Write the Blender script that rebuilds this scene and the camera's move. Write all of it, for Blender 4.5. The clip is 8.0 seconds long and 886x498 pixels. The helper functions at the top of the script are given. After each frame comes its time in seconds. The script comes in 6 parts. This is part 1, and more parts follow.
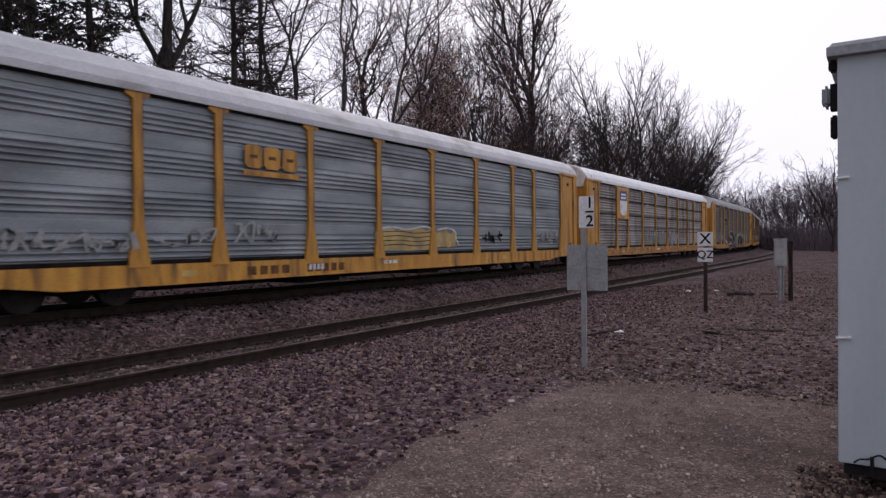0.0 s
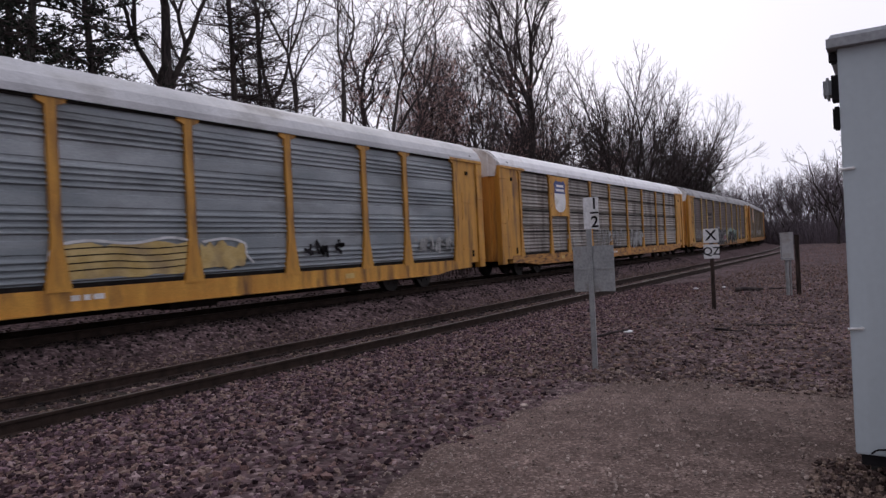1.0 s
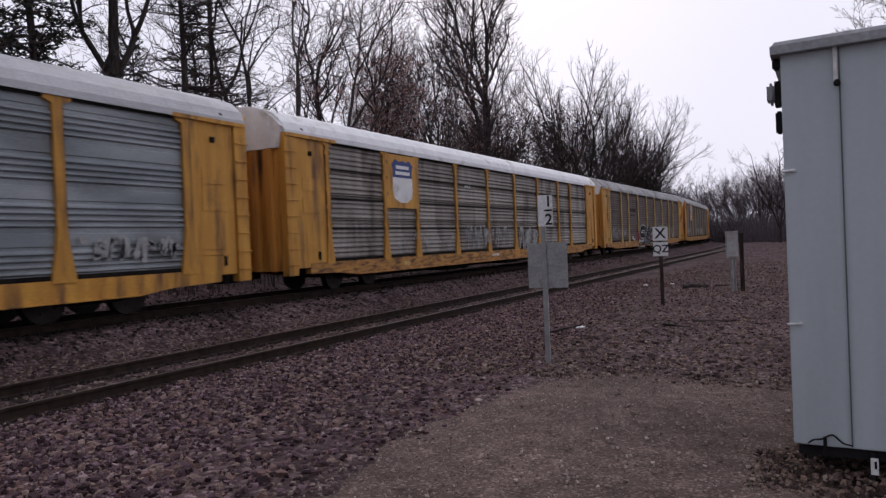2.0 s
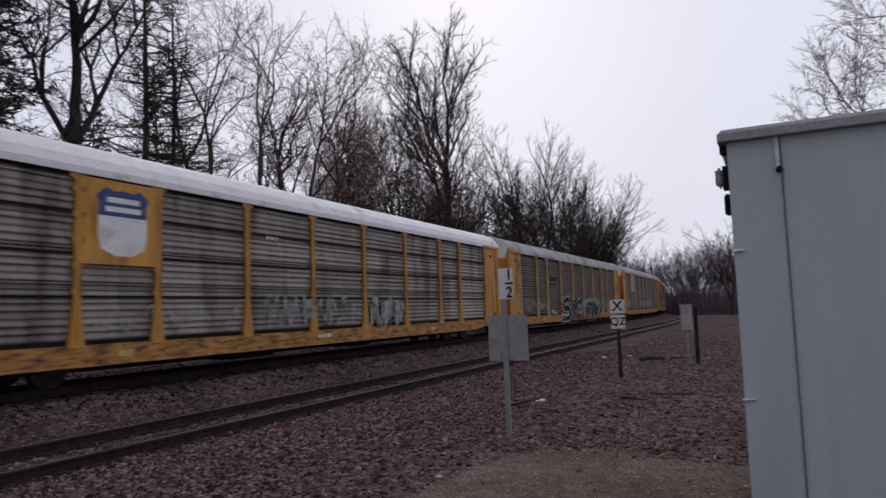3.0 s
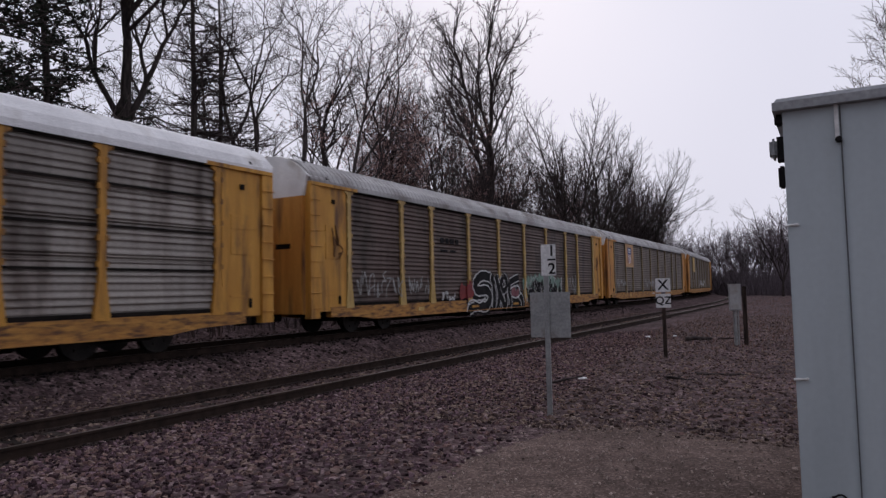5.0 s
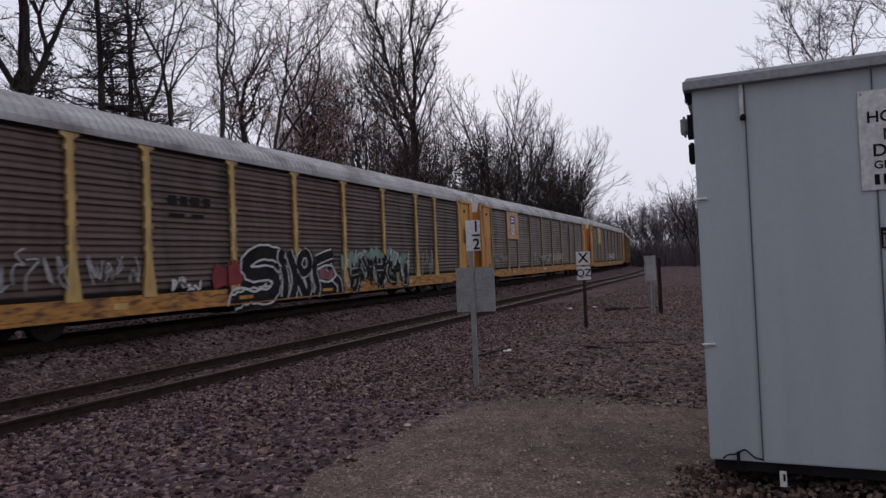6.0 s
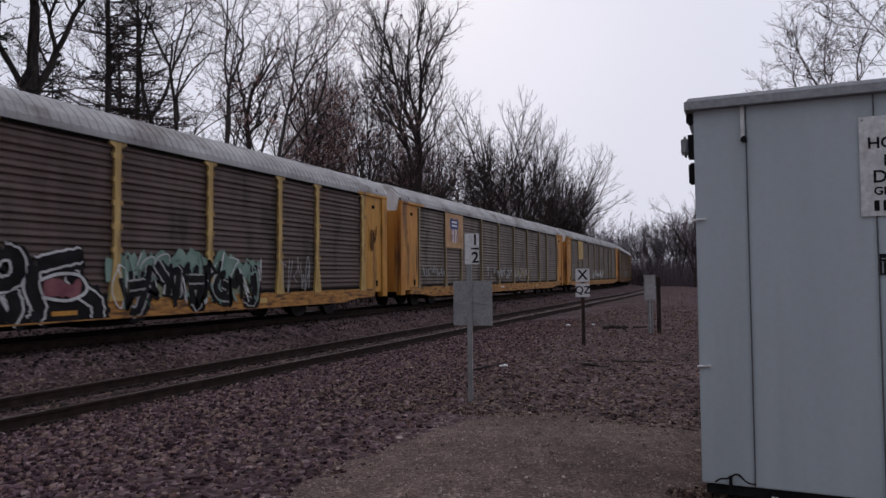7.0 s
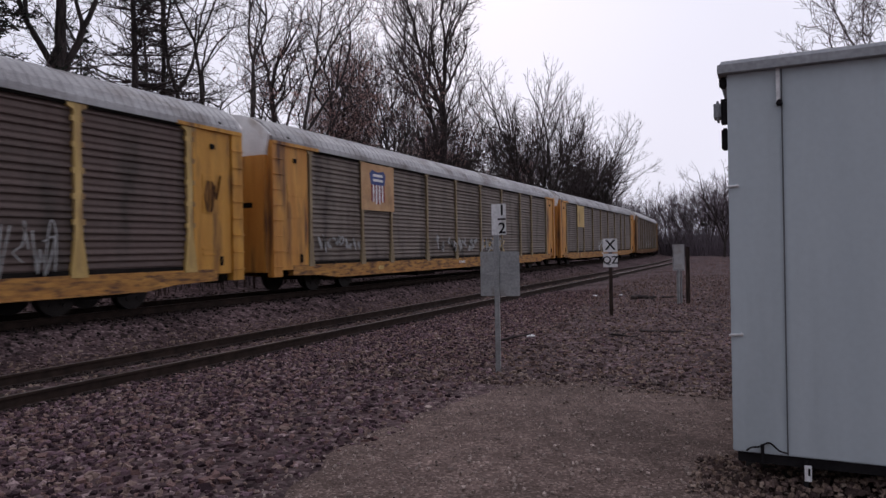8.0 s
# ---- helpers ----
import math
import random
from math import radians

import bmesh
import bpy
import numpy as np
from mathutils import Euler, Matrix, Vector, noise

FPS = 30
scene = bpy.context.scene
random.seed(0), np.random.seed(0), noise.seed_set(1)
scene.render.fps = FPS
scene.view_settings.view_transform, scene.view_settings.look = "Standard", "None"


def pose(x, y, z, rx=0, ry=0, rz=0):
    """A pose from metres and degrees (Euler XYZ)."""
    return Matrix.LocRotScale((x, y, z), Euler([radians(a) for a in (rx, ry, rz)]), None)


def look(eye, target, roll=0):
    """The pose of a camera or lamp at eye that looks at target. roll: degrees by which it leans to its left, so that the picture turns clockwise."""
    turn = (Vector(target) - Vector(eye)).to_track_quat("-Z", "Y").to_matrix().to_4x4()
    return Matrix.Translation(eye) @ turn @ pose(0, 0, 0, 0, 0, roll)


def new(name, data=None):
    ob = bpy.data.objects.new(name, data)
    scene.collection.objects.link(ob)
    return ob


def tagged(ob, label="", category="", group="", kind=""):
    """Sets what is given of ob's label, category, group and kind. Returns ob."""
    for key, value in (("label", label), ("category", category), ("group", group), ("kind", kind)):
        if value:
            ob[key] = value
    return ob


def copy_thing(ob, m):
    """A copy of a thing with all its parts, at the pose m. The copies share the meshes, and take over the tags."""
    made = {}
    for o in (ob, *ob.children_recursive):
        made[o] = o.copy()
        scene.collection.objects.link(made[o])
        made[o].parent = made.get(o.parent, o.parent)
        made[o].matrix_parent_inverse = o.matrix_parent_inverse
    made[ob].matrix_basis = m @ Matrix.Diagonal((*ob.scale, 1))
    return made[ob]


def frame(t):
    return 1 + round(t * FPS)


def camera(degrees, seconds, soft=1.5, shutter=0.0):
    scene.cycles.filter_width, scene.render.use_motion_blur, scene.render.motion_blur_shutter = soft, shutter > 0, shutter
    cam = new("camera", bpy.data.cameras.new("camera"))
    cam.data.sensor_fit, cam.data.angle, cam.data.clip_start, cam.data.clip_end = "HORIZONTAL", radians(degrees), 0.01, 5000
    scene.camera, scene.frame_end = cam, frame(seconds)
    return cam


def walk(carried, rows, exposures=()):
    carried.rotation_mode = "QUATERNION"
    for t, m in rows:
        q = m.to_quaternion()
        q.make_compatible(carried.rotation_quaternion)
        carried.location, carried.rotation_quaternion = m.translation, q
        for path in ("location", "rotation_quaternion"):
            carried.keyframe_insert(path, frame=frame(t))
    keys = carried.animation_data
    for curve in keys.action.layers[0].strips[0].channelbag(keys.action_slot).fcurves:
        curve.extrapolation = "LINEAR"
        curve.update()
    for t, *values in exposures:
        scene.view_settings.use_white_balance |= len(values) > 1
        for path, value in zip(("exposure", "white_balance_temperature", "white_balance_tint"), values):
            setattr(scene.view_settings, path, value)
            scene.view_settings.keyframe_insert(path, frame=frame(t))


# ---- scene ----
cam = camera(66.32, 8.0, soft=1.4, shutter=0.25)

# seconds, yaw, pitch, roll, and the small sway of the standing camera
EYE = (0.0, 0.0, 1.80)
walk(cam, [(t, pose(EYE[0] + dx, EYE[1] + dy, EYE[2] + dz, 90 + p, r, y)) for t, y, p, r, dx, dy, dz in (
    (0.0, 32.953, -0.603, 0.523, 0.000, 0.054, 0.014),
    (0.5, 33.451, 0.606, 1.879, -0.011, 0.073, 0.018),
    (1.0, 33.341, 0.001, 2.710, -0.010, 0.033, 0.009),
    (1.5, 30.660, -1.261, 2.827, -0.006, 0.038, 0.011),
    (1.7, 29.823, -0.968, 2.423, -0.004, 0.027, 0.013),
    (2.8, 28.720, 2.634, 2.206, -0.006, -0.075, 0.011),
    (3.0, 26.085, 5.256, 1.856, -0.003, -0.070, 0.046),
    (3.5, 23.449, 5.047, 2.270, 0.014, -0.104, 0.029),
    (4.0, 26.688, 5.273, 2.750, -0.019, -0.013, 0.034),
    (4.2, 29.259, 4.136, 1.908, -0.018, -0.008, 0.018),
    (5.3, 29.309, 3.266, 0.939, -0.017, -0.018, 0.012),
    (5.5, 27.240, 2.690, 0.294, -0.011, -0.017, 0.017),
    (6.0, 23.422, 1.316, 2.405, -0.004, -0.038, 0.014),
    (6.5, 22.737, 5.659, 2.244, 0.018, -0.027, 0.026),
    (7.0, 23.453, 2.365, 0.521, 0.019, -0.003, 0.013),
    (7.5, 26.131, 1.303, -0.446, 0.002, -0.007, 0.014),
    (8.0, 25.630, 0.021, 1.015, 0.000, 0.000, 0.000),
)],
     exposures=[(0.0, 0.12, 6400, 15), (1.0, 0.06, 6400, 15), (1.7, 0.0, 6400, 15), (2.8, -0.2, 6350, 13), (3.5, -0.32, 6300, 11), (4.0, -0.44, 6300, 13), (4.2, -0.45, 6300, 13), (5.5, -0.2, 6350, 15), (6.5, -0.3, 6300, 11), (7.2, -0.27, 6300, 13), (8.0, -0.1, 6350, 15)])

# ---- light: a flat overcast winter sky ----
world = bpy.data.worlds.new("overcast_sky")
scene.world = world
world.use_nodes = True
wn, wl = world.node_tree.nodes, world.node_tree.links
wn.clear()
sky = wn.new("ShaderNodeTexSky")
sky.sky_type, sky.sun_disc = "NISHITA", False
sky.sun_elevation, sky.sun_rotation = radians(29), radians(-24)
sky.air_density, sky.dust_density, sky.ozone_density = 1.0, 6.0, 1.0
dim = wn.new("ShaderNodeMix")
dim.data_type, dim.blend_type = "RGBA", "MULTIPLY"
dim.inputs[0].default_value = 1.0
dim.inputs[7].default_value = (0.06, 0.06, 0.06, 1)
cloud = wn.new("ShaderNodeMix")
cloud.data_type = "RGBA"
cloud.inputs[0].default_value = 0.94
# soft cloud cover: one noise over the sky's own directions
wtc = wn.new("ShaderNodeTexCoord")
wnoise = wn.new("ShaderNodeTexNoise")
wnoise.inputs["Scale"].default_value, wnoise.inputs["Detail"].default_value = 1.3, 3.0
wramp = wn.new("ShaderNodeValToRGB")
wramp.color_ramp.elements[0].position, wramp.color_ramp.elements[0].color = 0.3, (0.84, 0.85, 0.96, 1)
wramp.color_ramp.elements[1].position, wramp.color_ramp.elements[1].color = 0.7, (0.93, 0.94, 1.05, 1)
# the cloud is brightest on the sun's side of the sky and duller away from it
wdot = wn.new("ShaderNodeVectorMath")
wdot.operation = "DOT_PRODUCT"
wdot.inputs[1].default_value = (-0.36, 0.80, 0.48)
wglow = wn.new("ShaderNodeMapRange")
wglow.inputs[1].default_value, wglow.inputs[2].default_value = -0.7, 0.65
wglow.inputs[3].default_value, wglow.inputs[4].default_value = 0.42, 1.0
wmul = wn.new("ShaderNodeMix")
wmul.data_type, wmul.blend_type = "RGBA", "MULTIPLY"
wmul.inputs[0].default_value = 1.0
bg = wn.new("ShaderNodeBackground")
bg.inputs["Strength"].default_value = 1.0
wout = wn.new("ShaderNodeOutputWorld")
wl.new(sky.outputs[0], dim.inputs[6])
wl.new(dim.outputs[2], cloud.inputs[6])
wl.new(wtc.outputs["Generated"], wnoise.inputs["Vector"])
wl.new(wnoise.outputs["Fac"], wramp.inputs[0])
wl.new(wtc.outputs["Generated"], wdot.inputs[0])
wl.new(wdot.outputs["Value"], wglow.inputs[0])
wl.new(wramp.outputs[0], wmul.inputs[6])
wl.new(wglow.outputs[0], wmul.inputs[7])
wl.new(wmul.outputs[2], cloud.inputs[7])
wl.new(cloud.outputs[2], bg.inputs[0])
wl.new(bg.outputs[0], wout.inputs[0])
sun = new("sun", bpy.data.lights.new("sun", "SUN"))
sun.data.energy, sun.data.angle, sun.data.color = 0.5, radians(40), (1.0, 0.97, 0.93)
sun.matrix_world = look((-18, 40, 24), (0, 0, 0))


# ---- materials ----
def mat(name, a, b, scale=6.0, rough=0.8, metal=0.0, bump=0.3, fine=60.0, stretch=(1, 1, 1), dirt=None, dirt_at=0.62,
        dirt_scale=1.2, island=0.0, per_object=0.0, spread=(0.35, 0.65), grain=0.2):
    """Two colours blended by noise, a finer grain in bump and tone, and dirt in patches of its own."""
    m = bpy.data.materials.new(name)
    m.use_nodes = True
    n, l = m.node_tree.nodes, m.node_tree.links
    p = n["Principled BSDF"]
    tc = n.new("ShaderNodeTexCoord")
    mp = n.new("ShaderNodeMapping")
    mp.inputs["Scale"].default_value = stretch
    l.new(tc.outputs["Object"], mp.inputs[0])
    big = n.new("ShaderNodeTexNoise")
    big.inputs["Scale"].default_value, big.inputs["Detail"].default_value = scale, 6
    l.new(mp.outputs[0], big.inputs["Vector"])
    ramp = n.new("ShaderNodeValToRGB")
    ramp.color_ramp.elements[0].position, ramp.color_ramp.elements[1].position = spread
    ramp.color_ramp.elements[0].color, ramp.color_ramp.elements[1].color = (*a, 1), (*b, 1)
    l.new(big.outputs["Fac"], ramp.inputs[0])
    colour = ramp.outputs[0]
    small = n.new("ShaderNodeTexNoise")
    small.inputs["Scale"].default_value, small.inputs["Detail"].default_value = fine, 4
    l.new(tc.outputs["Object"], small.inputs["Vector"])
    if dirt:
        dn = n.new("ShaderNodeTexNoise")
        dn.inputs["Scale"].default_value, dn.inputs["Detail"].default_value = dirt_scale, 8
        l.new(mp.outputs[0], dn.inputs["Vector"])
        dr = n.new("ShaderNodeMapRange")
        dr.inputs[1].default_value, dr.inputs[2].default_value = dirt_at - 0.1, dirt_at + 0.08
        l.new(dn.outputs["Fac"], dr.inputs[0])
        mx = n.new("ShaderNodeMix")
        mx.data_type = "RGBA"
        l.new(dr.outputs[0], mx.inputs[0])
        l.new(colour, mx.inputs[6])
        mx.inputs[7].default_value = (*dirt, 1)
        colour = mx.outputs[2]
    hs = n.new("ShaderNodeHueSaturation")
    l.new(colour, hs.inputs["Color"])
    tone = n.new("ShaderNodeMapRange")
    tone.inputs[1].default_value, tone.inputs[2].default_value = 0.25, 0.75
    tone.inputs[3].default_value, tone.inputs[4].default_value = 1 - grain, 1 + grain
    l.new(small.outputs["Fac"], tone.inputs[0])
    value = tone.outputs[0]
    if island or per_object:
        src = n.new("ShaderNodeNewGeometry").outputs["Random Per Island"] if island else n.new("ShaderNodeObjectInfo").outputs["Random"]
        ir = n.new("ShaderNodeMapRange")
        ir.inputs[3].default_value, ir.inputs[4].default_value = 1 - (island or per_object), 1 + (island or per_object)
        l.new(src, ir.inputs[0])
        mul = n.new("ShaderNodeMath")
        mul.operation = "MULTIPLY"
        l.new(value, mul.inputs[0])
        l.new(ir.outputs[0], mul.inputs[1])
        value = mul.outputs[0]
    l.new(value, hs.inputs["Value"])
    l.new(hs.outputs[0], p.inputs["Base Color"])
    p.inputs["Roughness"].default_value, p.inputs["Metallic"].default_value = rough, metal
    p.inputs["Specular IOR Level"].default_value = 0.12 if rough > 0.78 else 0.4
    if bump:
        bn = n.new("ShaderNodeBump")
        bn.inputs["Strength"].default_value, bn.inputs["Distance"].default_value = bump, 0.01
        l.new(small.outputs["Fac"], bn.inputs["Height"])
        l.new(bn.outputs[0], p.inputs["Normal"])
    return m


def gravel_mat(name, cols, size, depth, clumps=(0.7, 1.45)):
    """Loose stones: cells of chosen colours with rounded relief, over larger patches of dust."""
    m = bpy.data.materials.new(name)
    m.use_nodes = True
    n, l = m.node_tree.nodes, m.node_tree.links
    p = n["Principled BSDF"]
    tc = n.new("ShaderNodeTexCoord")
    warp = n.new("ShaderNodeTexNoise")
    warp.inputs["Scale"].default_value = 18
    l.new(tc.outputs["Object"], warp.inputs["Vector"])
    add = n.new("ShaderNodeMix")
    add.data_type = "VECTOR"
    add.inputs[0].default_value = 0.03
    l.new(tc.outputs["Object"], add.inputs[4])
    l.new(warp.outputs["Color"], add.inputs[5])
    v = n.new("ShaderNodeTexVoronoi")
    v.inputs["Scale"].default_value = 1 / size
    l.new(add.outputs[1], v.inputs["Vector"])
    sep = n.new("ShaderNodeSeparateColor")
    l.new(v.outputs["Color"], sep.inputs[0])
    ramp = n.new("ShaderNodeValToRGB")
    e = ramp.color_ramp.elements
    e[0].color, e[1].color = (*cols[0], 1), (*cols[-1], 1)
    for i, c in enumerate(cols[1:-1]):
        e.new((i + 1) / (len(cols) - 1)).color = (*c, 1)
    l.new(sep.outputs[0], ramp.inputs[0])
    patch = n.new("ShaderNodeTexNoise")
    patch.inputs["Scale"].default_value, patch.inputs["Detail"].default_value = 0.5, 7
    l.new(tc.outputs["Object"], patch.inputs["Vector"])
    tone = n.new("ShaderNodeMapRange")
    tone.inputs[1].default_value, tone.inputs[2].default_value = 0.3, 0.7
    tone.inputs[3].default_value, tone.inputs[4].default_value = 0.65, 1.35
    l.new(patch.outputs["Fac"], tone.inputs[0])
    clump = n.new("ShaderNodeTexNoise")
    clump.inputs["Scale"].default_value, clump.inputs["Detail"].default_value = 4.0, 9
    l.new(tc.outputs["Object"], clump.inputs["Vector"])
    rough = n.new("ShaderNodeMapRange")
    rough.inputs[1].default_value, rough.inputs[2].default_value = 0.35, 0.65
    rough.inputs[3].default_value, rough.inputs[4].default_value = clumps[0], clumps[1]
    l.new(clump.outputs["Fac"], rough.inputs[0])
    both = n.new("ShaderNodeMath")
    both.operation = "MULTIPLY"
    l.new(tone.outputs[0], both.inputs[0])
    l.new(rough.outputs[0], both.inputs[1])
    hs = n.new("ShaderNodeHueSaturation")
    l.new(ramp.outputs[0], hs.inputs["Color"])
    l.new(both.outputs[0], hs.inputs["Value"])
    l.new(hs.outputs[0], p.inputs["Base Color"])
    p.inputs["Roughness"].default_value = 0.95
    p.inputs["Specular IOR Level"].default_value = 0.06
    bn = n.new("ShaderNodeBump")
    bn.invert = True
    bn.inputs["Strength"].default_value, bn.inputs["Distance"].default_value = 0.9, depth
    l.new(v.outputs["Distance"], bn.inputs["Height"])
    l.new(bn.outputs[0], p.inputs["Normal"])
    return m


def stone_mat(name, cols):
    """Crushed rock: every stone its own colour out of a few, with grain over it."""
    m = mat(name, (0.8, 0.8, 0.8), (1.0, 1.0, 1.0), 14.0, 0.92, 0, 0.5, 90, grain=0.5)
    n, l = m.node_tree.nodes, m.node_tree.links
    geo = n.new("ShaderNodeNewGeometry")
    ramp = n.new("ShaderNodeValToRGB")
    ramp.color_ramp.interpolation = "CONSTANT"
    e = ramp.color_ramp.elements
    e[0].color, e[1].color, e[1].position = (*cols[0], 1), (*cols[-1], 1), 0.95
    for k, c in enumerate(cols[1:-1]):
        e.new((k + 1) * 0.95 / (len(cols) - 1)).color = (*c, 1)
    l.new(geo.outputs["Random Per Island"], ramp.inputs[0])
    mx = n.new("ShaderNodeMix")
    mx.data_type, mx.blend_type = "RGBA", "MULTIPLY"
    mx.inputs[0].default_value = 1.0
    base = n["Principled BSDF"].inputs["Base Color"]
    l.new(base.links[0].from_socket, mx.inputs[6])
    l.new(ramp.outputs[0], mx.inputs[7])
    l.new(mx.outputs[2], base)
    return m


def leaf_mat(m):
    """Thin leaves let part of the light through."""
    n, l = m.node_tree.nodes, m.node_tree.links
    p = n["Principled BSDF"]
    tr = n.new("ShaderNodeBsdfTranslucent")
    l.new(p.inputs["Base Color"].links[0].from_socket, tr.inputs[0])
    mix = n.new("ShaderNodeMixShader")
    mix.inputs[0].default_value = 0.5
    l.new(p.outputs[0], mix.inputs[1])
    l.new(tr.outputs[0], mix.inputs[2])
    l.new(mix.outputs[0], n["Material Output"].inputs[0])
    return m


